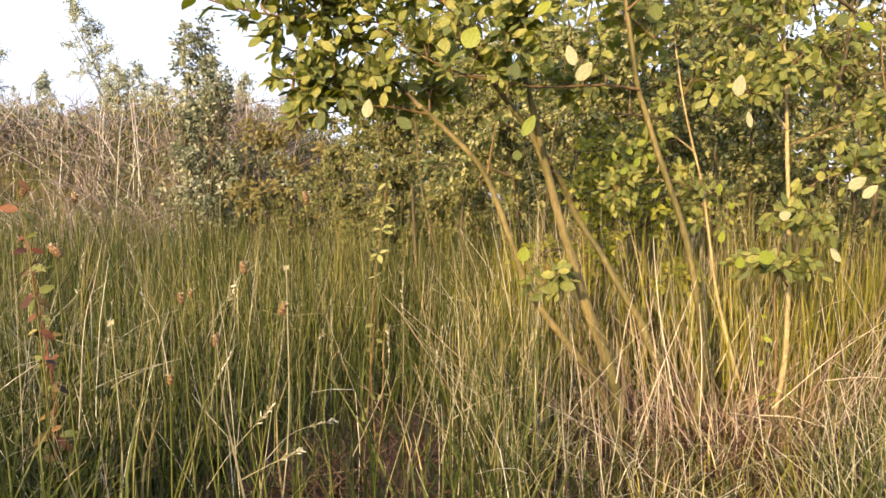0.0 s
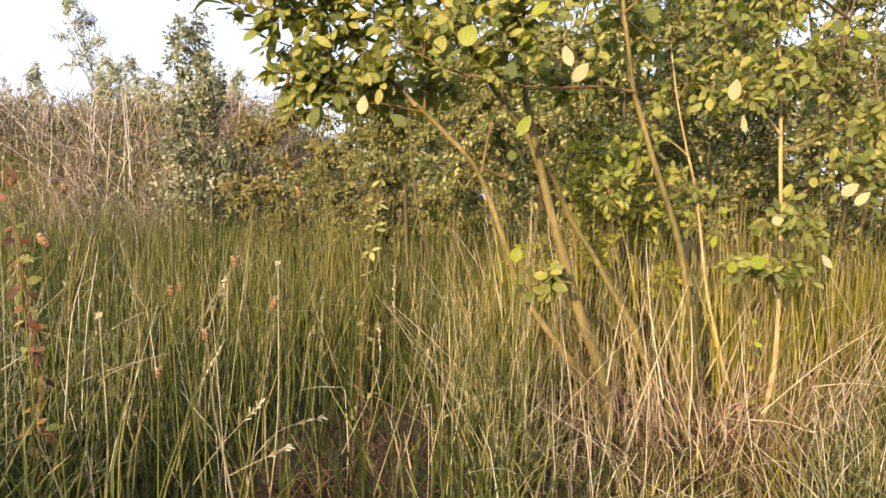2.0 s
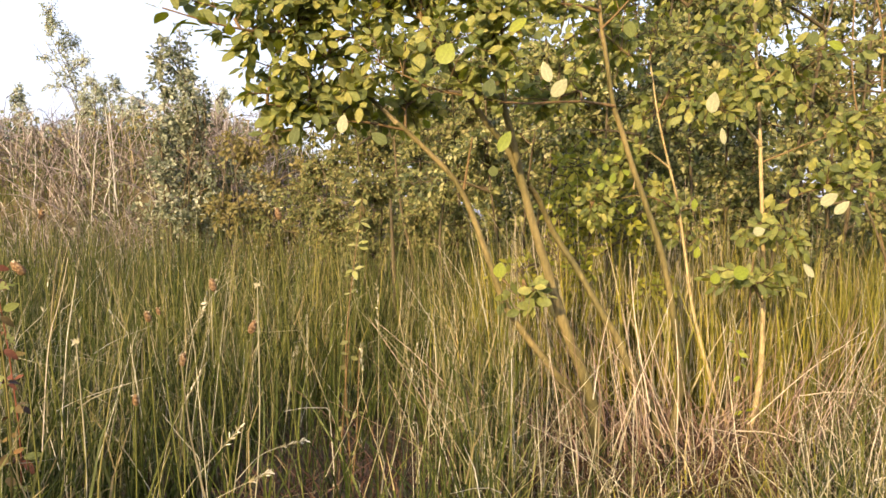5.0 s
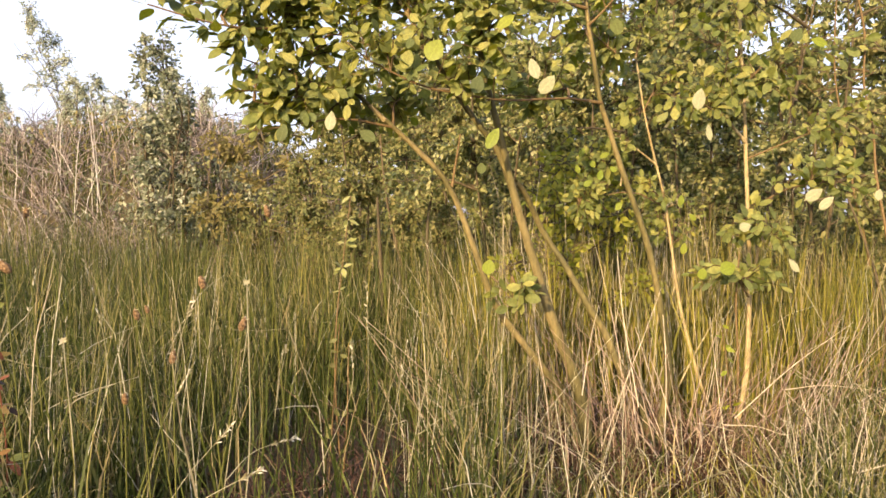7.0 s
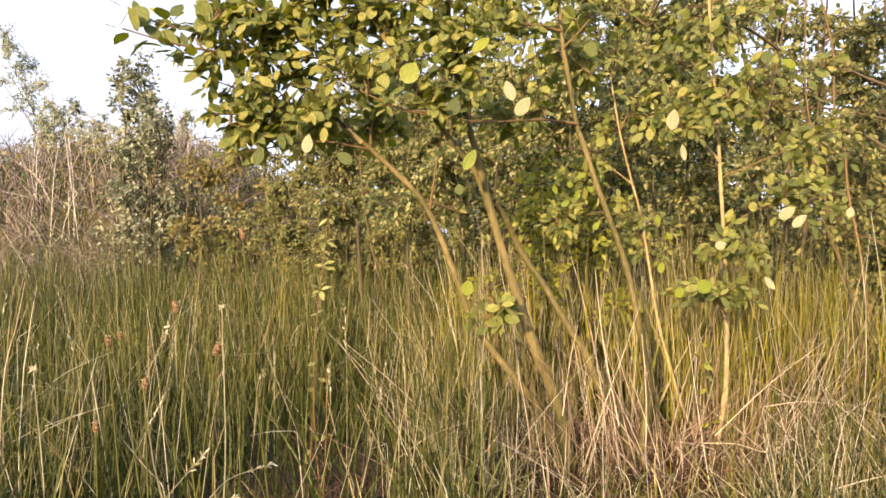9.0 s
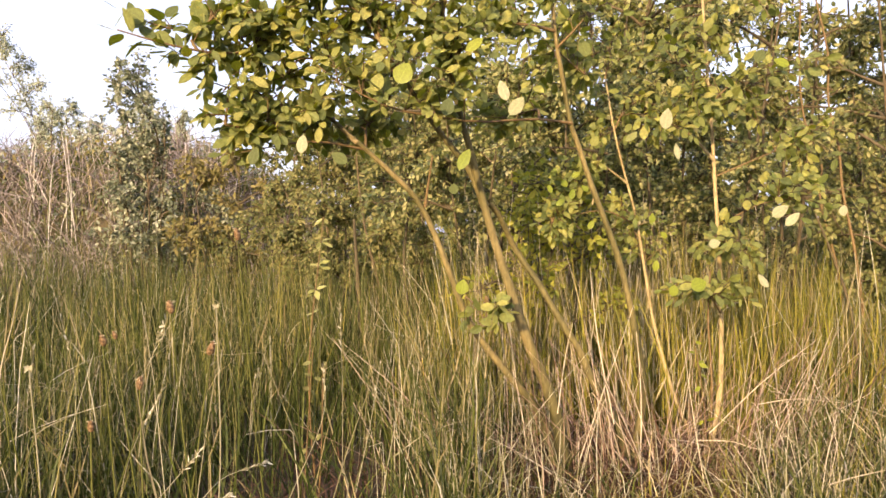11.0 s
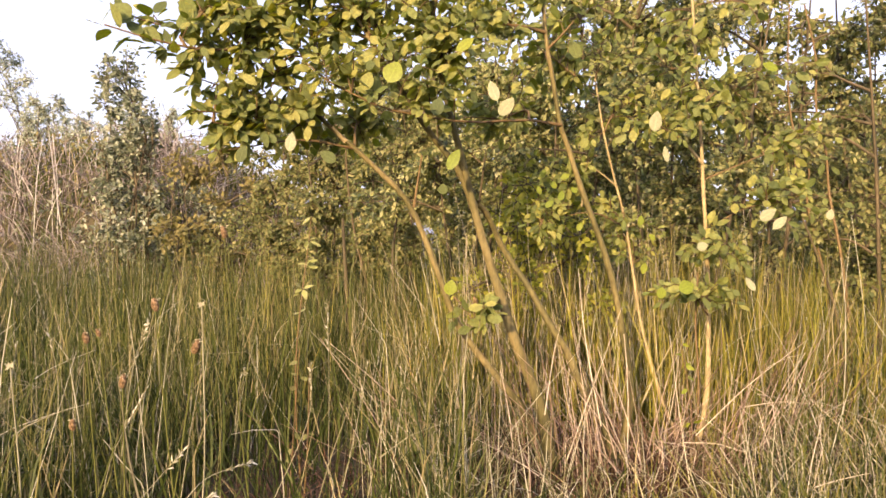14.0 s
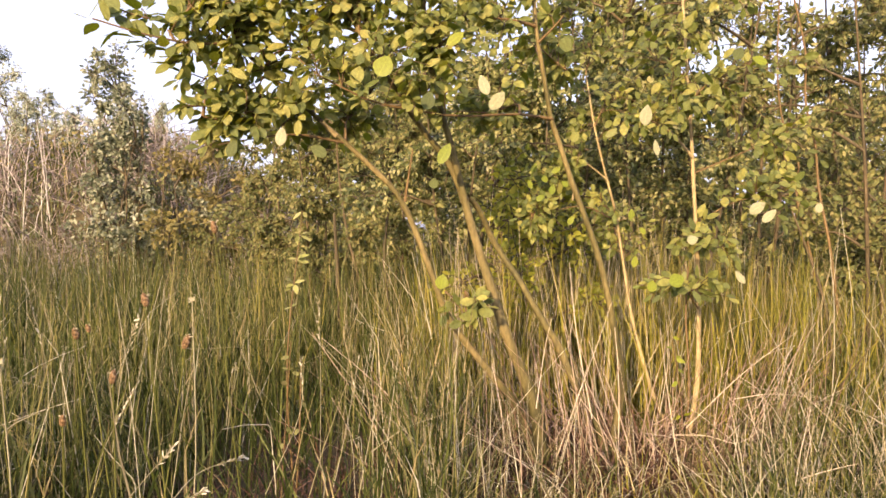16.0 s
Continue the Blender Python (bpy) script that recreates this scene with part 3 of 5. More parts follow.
        x, y = x[keep], y[keep]
        n = len(x)
        v, q = blades(on_ground(x, y), rng.uniform(0.35, 1.0, n) * tall, rng.uniform(0.003, 0.007, n), np.abs(rng.normal(0.04, 0.1, n)), rng.uniform(0, 6.3, n), rng.uniform(0, 0.3, n), 5, sway=0.06)
        tagged(new("yellow_grass", mesh_of("yellow_grass_tufts", v, q, [M_YELLOW_GRASS, M_DRY_TIP], dry_ends(n, 5, 0.25))), label, "grass", kind="stuff")
    # broken straws caught at all angles in the growth
    x, y = scatter(1300, 1.3, 5.0)
    keep = hollow(x, y) < 0.4
    x, y = x[keep], y[keep]
    n = len(x)
    at = on_ground(x, y) + np.array([0, 0, 1.0]) * rng.uniform(0.05, 0.42, (n, 1)) * (1 - 0.75 * clearing(x, y))[:, None]
    v, q = stalks(at, rng.uniform(-0.1, 0.22, n), rng.uniform(0.0015, 0.0038, n), rng.uniform(0.04, 0.24, n), rng.uniform(0, 6.3, n), rng.uniform(0, 0.3, n), 3)
    tagged(new("broken_straw", mesh_of("broken_straw", v, q, [M_STALK])), "short broken straws caught between the grass stems", "dry grass", kind="stuff")
    # tangle of dead stems on the bank
    n = 5600
    x, y = rng.uniform(-7.5, -0.6, n), rng.uniform(6.35, 8.5, n)
    keep = clumpy(x, y, 1.3, 5.0) + rng.normal(0, 0.15, n) > -0.15
    x, y = x[keep], y[keep]
    n = len(x)
    v, q = stalks(on_ground(x, y), rng.uniform(0.12, 0.6, n), rng.uniform(0.007, 0.017, n), rng.uniform(0, 0.75, n), rng.uniform(0, 6.3, n), rng.uniform(0, 0.4, n), 4)
    tagged(new("dead_stems", mesh_of("dead_stems", v, q, [M_DEAD])), "tangle of pinkish-brown dead stems covering the bank", "dead stems", kind="stuff")
    n = 200
    x, y = rng.uniform(-7, -1.2, n), rng.uniform(6.1, 8.4, n)
    v, q = stalks(on_ground(x, y), rng.uniform(0.25, 0.8, n), rng.uniform(0.007, 0.013, n), rng.uniform(0, 0.5, n), rng.uniform(0, 6.3, n), rng.uniform(0, 0.25, n), 4)
    tagged(new("pale_canes", mesh_of("pale_canes", v, q, [M_BLEACHED])), "pale dead canes leaning over the bank", "dead stems", kind="stuff")
    n = 7000
    x, y = rng.uniform(-8, 0.8, n), rng.uniform(6.2, 10.5, n)
    keep = clumpy(x, y, 1.1, 9.0) + 0.3 * (y - 8) > -0.1
    x, y = x[keep], y[keep]
    n = len(x)
    v, q = blades(on_ground(x, y), rng.uniform(0.12, 0.42, n), rng.uniform(0.008, 0.022, n), rng.uniform(0, 0.25, n), rng.uniform(0, 6.3, n), rng.uniform(0, 0.5, n), 3)
    tagged(new("bank_grass", mesh_of("bank_grass", v, q, [M_GRASS])), "coarse olive grass and herbs on top of the bank", "grass", kind="stuff")
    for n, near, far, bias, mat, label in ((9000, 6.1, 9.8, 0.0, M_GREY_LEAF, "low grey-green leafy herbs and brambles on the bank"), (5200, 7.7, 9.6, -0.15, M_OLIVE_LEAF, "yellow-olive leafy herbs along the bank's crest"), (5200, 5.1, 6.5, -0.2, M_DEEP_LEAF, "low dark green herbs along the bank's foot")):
        x, y = rng.uniform(-8, 0.6, n), rng.uniform(near, far, n)
        keep = clumpy(x, y, 1.6, 14.0 + near) + 0.12 * (y - 7.8) * (bias == 0) > bias
        x, y = x[keep], y[keep]
        n = len(x)
        base = on_ground(x, y) + np.array([0, 0, 1.0]) * rng.uniform(0.03, 0.42, (n, 1)) ** 1.3
        v, f = thin_leaf_set(base, rng.normal(0, 1, (n, 3)), unit(rng.normal(0, 0.6, (n, 3)) + np.array([-0.2, -0.6, 0.5])), rng.uniform(0.03, 0.08, n), rng.uniform(0.018, 0.04, n), rng.normal(0.05, 0.1, n))
        tagged(new("bank_herbs", mesh_of("bank_herbs", v, f, [mat])), label, "herbs", kind="stuff")
    # the meadow goes on round about
    n = 56000
    a, d = rng.uniform(0, 6.3, n), 0.9 + 9.5 * rng.uniform(0, 1, n) ** 0.65
    x, y = d * np.cos(a), d * np.sin(a)
    keep = (y < np.abs(x) * 1.3 - 0.4) | (y < 0.3)
    x, y = x[keep], y[keep]
    n = len(x)
    v, q = blades(on_ground(x, y), rng.uniform(0.15, 0.5, n), rng.uniform(0.008, 0.02, n), np.abs(rng.normal(0.06, 0.12, n)), rng.uniform(0, 6.3, n), rng.uniform(0, 0.4, n), 3)
    tagged(new("meadow_grass", mesh_of("meadow_grass_round", v, q, [M_GRASS])), "open meadow grass running on round about", "grass", kind="stuff")
    # trodden short grass where one stands
    n = 9000
    a, d = rng.uniform(0, 6.3, n), 1.5 * rng.uniform(0, 1, n) ** 0.5
    x, y = d * np.cos(a), d * np.sin(a)
    v, q = blades(on_ground(x, y), rng.uniform(0.04, 0.17, n), rng.uniform(0.005, 0.012, n), np.abs(rng.normal(0.04, 0.08, n)), rng.uniform(0, 6.3, n), rng.uniform(0, 0.6, n), 3)
    tagged(new("trodden_grass", mesh_of("trodden_grass", v, q, [M_GRASS, M_DRY_TIP], dry_ends(n, 3, 0.25))), "short trodden meadow grass with dry tips", "grass", kind="stuff")


make_grass()


# ---- willows ----
def twig_system(spines, clumps, twigs_each, reach, rng_here):
    """Limbs from the nearest stem to each clump, and twigs from limb and stem into it.
    Returns lines of limbs and of twigs."""
    nodes = np.vstack(spines)
    limbs, twigs = [], []
    for (c, r), n in zip(clumps, twigs_each):
        c, r = np.array(c, dtype=float), np.array(r, dtype=float)
        low = nodes[:, 2] < c[2] + 0.02
        pool = nodes[low] if low.any() else nodes
        q = pool[np.argmin(np.linalg.norm(pool - c, axis=1) + 0.3 * np.abs(pool[:, 2] - c[2] + 0.12))]
        mid = (q + c) / 2 + np.array([0, 0, 0.03]) + rng_here.normal(0, 0.015, 3)
        limb = smooth_line([q, mid, c + rng_here.normal(0, 0.2, 3) * r], 9)
        limbs.append(limb)
        near = np.vstack([limb, nodes[np.linalg.norm(nodes - c, axis=1) < reach]])
        for _ in range(n):
            u = rng_here.normal(0, 1, 3)
            u = u / np.linalg.norm(u) * rng_here.uniform(0.35, 1.0) ** 0.5
            p = c + u * r
            s = near[np.argmin(np.linalg.norm(near - p, axis=1) + rng_here.uniform(0, 0.1, len(near)))]
            mid = (s + p) / 2 + rng_here.normal(0, 0.012, 3) + np.array([0, 0, 0.02])
            twigs.append(smooth_line([s, mid, p], 7))
    return np.array(limbs), np.array(twigs)


def leaves_on(twigs, per_twig, start, size, rng_here, droop=0.25, flip=0.1, upright=0.7, loose=0.5):
    """Places, directions and faces of leaves along twigs, alternating from side to side."""
    n, k, _ = twigs.shape
    t = np.linspace(start, 1, per_twig)[None] + rng_here.normal(0, 0.03, (n, per_twig))
    t = t.clip(0, 0.999) * (k - 1)
    i, f = t.astype(int), (t % 1)[..., None]
    rows = np.arange(n)[:, None]
    base = twigs[rows, i] * (1 - f) + twigs[rows, i + 1] * f
    tan = unit(twigs[rows, i + 1] - twigs[rows, i])
    turn = np.arange(per_twig)[None] * 2.4 + rng_here.uniform(0, 6.3, (n, 1)) + rng_here.normal(0, 0.4, (n, per_twig))
    a = unit(np.cross(tan, np.array([0.3, 0.1, 1.0])))
    b = np.cross(tan, a)
    out = a * np.cos(turn)[..., None] + b * np.sin(turn)[..., None]
    last = (np.arange(per_twig) == per_twig - 1)[None, :, None]
    along = unit(tan * np.where(last, 1.0, 0.55) + out * np.where(last, 0.15, 0.9) + rng_here.normal(0, 0.2, base.shape) - np.array([0, 0, droop]))
    face = unit(np.array([-0.22, -0.75, upright]) + rng_here.normal(0, loose, base.shape))
    face = unit(face - along * (face * along).sum(-1, keepdims=True))
    face = np.where(rng_here.uniform(0, 1, (n, per_twig, 1)) < flip, -face, face)
    length = size * rng_here.uniform(0.62, 1.2, (n, per_twig)) * (1 - 0.35 * (t / (k - 1)) * rng_here.uniform(0.3, 1, (n, per_twig)))
    base = base + along * (0.12 * length)[..., None]
    return base.reshape(-1, 3), along.reshape(-1, 3), face.reshape(-1, 3), length.ravel()


def stem_part(parent, points, thick, thin, mat, n=30, sides=10, label=""):
    """One stem with slight swellings, tapering upwards; the parent stands at the willow's foot."""
    line = smooth_line(points, n)
    s = np.linspace(0, 1, n)
    r = (thick + (thin - thick) * s**0.8) * 0.5 * (1 + 0.09 * np.abs(np.sin(s * 23 + thick * 900)) ** 8 + 0.25 * np.exp(-s * 18))
    v, q = tubes([line], [r], sides)
    child("stem", mesh_of("stem", v - np.array(parent.location), q, [mat]), parent, label)
    return line


def crown_parts(thing, limbs, twigs, limb_r, twig_r, bark):
    o, made = np.array(thing.location), []
    if len(limbs):
        k = limbs.shape[1]
        for line in limbs:
            v, q = tubes([line], [np.linspace(limb_r, limb_r * 0.35, k)], 6)
            made.append(child("limb", mesh_of("limb", v - o, q, [bark]), thing))
    k = twigs.shape[1]
    v, q = tubes(twigs, np.tile(np.linspace(twig_r, twig_r * 0.4, k), (len(twigs), 1)), 4)
    child("twig_spray", mesh_of("twig_spray", v - o, q, [bark]), thing, kind="stuff")
    return made


def front_leaves(thing, limb_parts, limbs, base, along, face, length, count, rng_here, ratio=0.56):
    """The nearest leaves are parts of their own, on a handful of shared leaf shapes; the rest are one part."""
    order = np.argsort(base[:, 1])
    near, rest = order[:count], order[count:]
    shapes = []
    for i in range(6):
        v, f, mi = fine_leaf(ratio + 0.07 * (i % 3 - 1), 0.04 + 0.06 * (i % 2), 0.1 * (i % 4) - 0.08, i % 2)
        shapes.append(mesh_of("leaf", v, f, [M_LEAF_ONE, M_UNDER_ONE], mi))
    o = Vector(thing.location)
    for j, i in enumerate(near):
        x = np.cross(along[i], face[i])
        m = Matrix((x, along[i], np.cross(x, along[i]))).transposed().to_4x4()
        host = np.argmin(np.linalg.norm(limbs - base[i], axis=2).min(axis=1))
        ob = child("leaf", shapes[j % 6], limb_parts[host])
        ob.matrix_basis = Matrix.Translation(Vector(base[i]) - o) @ m @ Matrix.Scale(length[i], 4)
    n = len(rest)
    if n:
        v, f, mi = leaf_set(base[rest], along[rest], face[rest], length[rest], length[rest] * rng_here.uniform(ratio - 0.1, ratio + 0.1, n), rng_here.uniform(0.0, 0.14, n), rng_here.normal(0.08, 0.1, n))
        child("foliage", mesh_of("foliage", v - np.array(thing.location), f, [M_LEAF, M_UNDER], mi, False), thing, kind="stuff")


def single_leaf(thing, place, size, ratio, turn, kind, tilt=(0.0, 0.0)):
    """A leaf that catches the eye, hung face-on; kind is green, gold or pale (its underside showing)."""
    along = Vector((math.sin(turn), tilt[0], math.cos(turn))).normalized()
    face = Vector((tilt[1], -1, 0.25)) * (-1 if kind == "pale" else 1)
    side = along.cross(face).normalized()
    v, f, mi = fine_leaf(ratio, 0.05, 0.06, 1)
    mats = {"gold": [M_GOLD, M_GOLD_UNDER], "pale": [M_LEAF_ONE, M_PALE]}.get(kind, [M_LEAF_ONE, M_UNDER_ONE])
    ob = child("leaf", mesh_of("leaf", v, f, mats, mi), thing, {"gold": "yellow-green sunlit leaf", "pale": "pale leaf showing its whitish underside"}.get(kind, ""))
    m = Matrix((side, along, side.cross(along))).transposed().to_4x4()
    ob.matrix_basis = Matrix.Translation(Vector(place) - along * size * 0.5 - Vector(thing.location)) @ m @ Matrix.Scale(size, 4)


def make_front_willow():
    r = np.random.default_rng(11)
    foot = (0.55, 2.27, 0.0)
    thing = base_empty("willow_bush", foot, "multi-stemmed young willow with broad green leaves in dry straw", "shrub")
    spines = [
        stem_part(thing, [(0.440, 2.270, 0.058), (0.386, 2.277, 0.228), (0.312, 2.262, 0.330), (0.167, 2.230, 0.521), (0.104, 2.197, 0.680), (0.018, 2.166, 0.892), (-0.081, 2.131, 1.002), (-0.197, 2.095, 1.107), (-0.328, 2.040, 1.223), (-0.431, 1.974, 1.315), (-0.523, 1.928, 1.390)], 0.029, 0.007, M_BARK, label="leaning brown stem with a bent knee"),
        stem_part(thing, [(0.450, 2.230, 0.062), (0.432, 2.237, 0.220), (0.395, 2.232, 0.337), (0.331, 2.219, 0.497), (0.287, 2.215, 0.636), (0.241, 2.201, 0.774), (0.205, 2.187, 0.901), (0.168, 2.153, 1.041), (0.127, 2.119, 1.183), (0.097, 2.075, 1.317), (0.079, 2.031, 1.460)], 0.043, 0.013, M_BARK),
        stem_part(thing, [(0.209, 2.196, 0.893), (0.161, 2.171, 1.001), (0.084, 2.135, 1.096), (0.021, 2.099, 1.179), (-0.022, 2.041, 1.239), (-0.075, 2.004, 1.315), (-0.127, 1.978, 1.398)], 0.023, 0.008, M_BARK),
        stem_part(thing, [(0.672, 2.299, 0.049), (0.636, 2.306, 0.193), (0.573, 2.310, 0.302), (0.518, 2.316, 0.429), (0.462, 2.310, 0.520), (0.390, 2.316, 0.647), (0.318, 2.320, 0.755), (0.257, 2.265, 0.870), (0.219, 2.207, 0.907)], 0.031, 0.016, M_BARK),
        stem_part(thing, [(0.690, 2.329, 0.030), (0.719, 2.336, 0.195), (0.729, 2.330, 0.279), (0.721, 2.324, 0.373), (0.693, 2.310, 0.520), (0.655, 2.297, 0.684), (0.605, 2.283, 0.826), (0.552, 2.269, 0.958), (0.507, 2.255, 1.087), (0.480, 2.238, 1.153), (0.453, 2.213, 1.285), (0.430, 2.188, 1.387), (0.412, 2.164, 1.536)], 0.029, 0.011, M_BARK),
    ]
    stem_part(thing, [(-0.169, 2.104, 1.079), (-0.189, 2.090, 1.098), (-0.206, 2.066, 1.115)], 0.0135, 0.012, M_PALE_BARK, 8, 8, "pale broken stub")
    for pts, thick in (
        ([(0.485, 2.237, 1.148), (0.361, 2.167, 1.152), (0.185, 2.066, 1.129), (0.040, 1.997, 1.137), (-0.066, 1.947, 1.152), (-0.198, 1.920, 1.213)], 0.009),
        ([(0.027, 2.166, 0.892), (0.037, 2.149, 0.958), (0.051, 2.133, 1.042)], 0.010),
        ([(0.423, 2.179, 1.418), (0.356, 2.149, 1.424), (0.287, 2.129, 1.428), (0.236, 2.110, 1.435)], 0.011),
        ([(0.433, 2.187, 1.370), (0.468, 2.168, 1.403), (0.504, 2.150, 1.442)], 0.009),
        ([(-0.274, 2.068, 1.171), (-0.348, 2.016, 1.134), (-0.431, 1.965, 1.103), (-0.499, 1.935, 1.106)], 0.009),
        ([(-0.431, 1.974, 1.307), (-0.518, 1.903, 1.289), (-0.614, 1.843, 1.295), (-0.723, 1.804, 1.321)], 0.008),
        ([(-0.523, 1.928, 1.390), (-0.561, 1.906, 1.347), (-0.650, 1.866, 1.350), (-0.719, 1.827, 1.380)], 0.007),
        ([(0.147, 2.194, 0.620), (0.177, 2.143, 0.599), (0.238, 2.092, 0.580)], 0.006),
    ):
        spines.append(stem_part(thing, pts, thick, thick * 0.5, M_TWIG, 12, 6, "thin dark side branch"))
    clumps = [
        ((-0.491, 1.940, 1.210), (0.11, 0.09, 0.13)), ((-0.294, 1.973, 1.277), (0.2, 0.132, 0.17)), ((-0.400, 1.965, 1.103), (0.13, 0.072, 0.09)),
        ((-0.067, 1.972, 1.262), (0.2, 0.132, 0.16)), ((-0.147, 2.267, 1.141), (0.15, 0.06, 0.07)), ((0.149, 2.024, 1.305), (0.2, 0.132, 0.18)),
        ((0.261, 2.319, 1.184), (0.14, 0.072, 0.08)), ((0.478, 2.429, 1.406), (0.16, 0.084, 0.18)), ((-0.340, 1.983, 1.519), (0.32, 0.18, 0.2)),
        ((0.105, 2.087, 1.604), (0.36, 0.204, 0.24)), ((0.461, 2.189, 1.643), (0.22, 0.168, 0.22)), ((-0.461, 1.962, 1.042), (0.06, 0.048, 0.06)),
        ((0.199, 2.112, 0.569), (0.085, 0.03, 0.05)), ((-0.315, 2.216, 1.116), (0.12, 0.06, 0.07)), ((-0.554, 1.903, 1.296), (0.1, 0.066, 0.1)),
        ((-0.385, 2.04, 1.19), (0.15, 0.078, 0.12)), ((-0.26, 2.0, 1.42), (0.2, 0.1, 0.1)), ((-0.02, 2.02, 1.44), (0.18, 0.1, 0.1)), ((-0.45, 1.95, 1.36), (0.12, 0.09, 0.08)), ((-0.36, 1.98, 1.4), (0.1, 0.08, 0.08)), ((-0.3, 1.98, 1.47), (0.13, 0.08, 0.06)),
    ]
    limbs, twigs = twig_system(spines, clumps, [16, 32, 19, 34, 16, 40, 14, 22, 36, 36, 22, 7, 5, 11, 12, 18, 17, 15, 8, 13, 12], 0.28, r)
    limb_parts = crown_parts(thing, limbs, twigs, 0.0046, 0.002, M_TWIG)
    base, along, face, length = leaves_on(twigs, 10, 0.15, 0.05, r)
    sprigs = np.array([smooth_line([(-0.518, 1.902, 1.272), (-0.614, 1.843, 1.290), (-0.732, 1.804, 1.321)], 9), smooth_line([(-0.532, 1.906, 1.355), (-0.635, 1.866, 1.357), (-0.731, 1.827, 1.380)], 9),
                       smooth_line([(-0.538, 1.921, 1.235), (-0.570, 1.882, 1.267), (-0.646, 1.853, 1.290)], 9)])
    extra = leaves_on(sprigs, 10, 0.15, 0.066, r, 0.0, 0.0, 2.6)
    base, along, face, length = (np.concatenate(pair) for pair in zip((base, along, face, length), extra))
    front_leaves(thing, limb_parts, limbs, base, along, face, length, 290, r, 0.56)
    for place, size, ratio, turn, kind in (
        ((-0.69, 1.83, 1.364), 0.054, 0.85, -0.9, "green"), ((-0.63, 1.85, 1.31), 0.056, 0.8, 2.0, "green"),
        ((-0.02, 1.679, 1.182), 0.054, 0.88, 0.5, "gold"), ((0.160, 1.874, 1.298), 0.056, 0.5, 0.9, "gold"), ((0.137, 2.011, 1.017), 0.066, 0.5, 0.5, "gold"),
        ((0.129, 2.046, 0.660), 0.044, 0.85, 0.2, "gold"), ((0.238, 1.919, 1.188), 0.056, 0.55, -0.35, "pale"), ((0.275, 1.937, 1.150), 0.06, 0.62, 0.7, "pale"),
        ((-0.092, 1.869, 1.202), 0.052, 0.7, 0.35, "green"), ((-0.420, 1.911, 1.021), 0.05, 0.6, 0.3, "green"), ((0.111, 2.108, 0.942), 0.032, 0.9, 0.0, "green"),
        ((0.089, 1.897, 1.143), 0.05, 0.75, 0.3, "green"), ((-0.203, 1.961, 1.019), 0.05, 0.65, -1.0, "green"), ((-0.294, 1.913, 1.051), 0.05, 0.6, 0.2, "pale"),
    ):
        single_leaf(thing, place, size, ratio, turn, kind)


make_front_willow()


def make_sapling(spine_points, thick, thin, clumps, counts, label, leaf_size, marks=(), seed=3, bark=M_PALE_BARK, extra=()):
    r = np.random.default_rng(seed)
    p = spine_points[0]
    thing = base_empty("willow_sapling", (p[0], p[1], 0.0), label, "sapling", "saplings beside the willow")
    spines = [stem_part(thing, spine_points, thick, thin, bark, 26, 8)]
    for pts, w in extra:
        spines.append(stem_part(thing, pts, w, w * 0.5, M_PALE_BARK, 12, 6))
    limbs, twigs = twig_system(spines, clumps, counts, 0.25, r)
    limb_parts = crown_parts(thing, limbs, twigs, 0.0035, 0.0017, M_TWIG)
    base, along, face, length = leaves_on(twigs, 6, 0.3, leaf_size, r, flip=0.16)
    front_leaves(thing, limb_parts, limbs, base, along, face, length, 130, r, 0.54)
    for place, size, ratio, turn, kind in marks:
        single_leaf(thing, place, size, ratio, turn, kind)


make_sapling([(0.964, 2.418, 0.010), (1.017, 2.428, 0.238), (1.031, 2.438, 0.467), (1.026, 2.439, 0.733), (1.013, 2.439, 0.960), (1.005, 2.436, 1.110), (0.985, 2.425, 1.331), (0.972, 2.438, 1.629)], 0.021, 0.009,
             [((1.034, 2.351, 0.763), (0.13, 0.12, 0.08)), ((0.949, 2.314, 0.610), (0.17, 0.1, 0.045)), ((0.833, 2.317, 1.148), (0.13, 0.12, 0.09)), ((1.126, 2.374, 1.302), (0.22, 0.2, 0.18)),
              ((1.245, 2.306, 0.898), (0.16, 0.14, 0.1)), ((1.019, 2.437, 1.592), (0.3, 0.25, 0.2)), ((1.355, 2.415, 1.089), (0.16, 0.15, 0.12)), ((0.888, 2.477, 1.361), (0.16, 0.15, 0.14)), ((0.929, 2.272, 1.245), (0.1, 0.08, 0.12))],
             [18, 18, 16, 26, 20, 26, 18, 22, 16], "slender pale-stemmed willow sapling with yellow-green leaves", 0.05,
             [((0.740, 2.117, 1.141), 0.062, 0.62, 0.15, "pale"), ((1.071, 2.105, 0.865), 0.056, 0.6, 1.0, "pale"), ((1.107, 2.104, 0.841), 0.054, 0.5, 0.85, "pale"), ((0.914, 2.201, 0.771), 0.036, 0.85, 1.3, "pale"),
              ((1.062, 2.196, 0.654), 0.052, 0.45, -0.7, "pale"), ((0.862, 2.195, 0.646), 0.05, 0.9, 1.2, "gold"), ((0.784, 2.195, 0.629), 0.036, 0.85, 0.2, "gold"), ((0.787, 2.163, 1.050), 0.05, 0.4, -0.2, "pale"),
              ((1.047, 2.176, 1.339), 0.045, 0.8, 0.6, "green"), ((1.113, 2.175, 1.318), 0.05, 0.6, -1.2, "gold"), ((1.319, 2.205, 0.868), 0.034, 0.8, 0.1, "pale")], 21,
             extra=[([(1.007, 2.433, 1.050), (0.927, 2.396, 1.120), (0.857, 2.358, 1.151)], 0.011)])
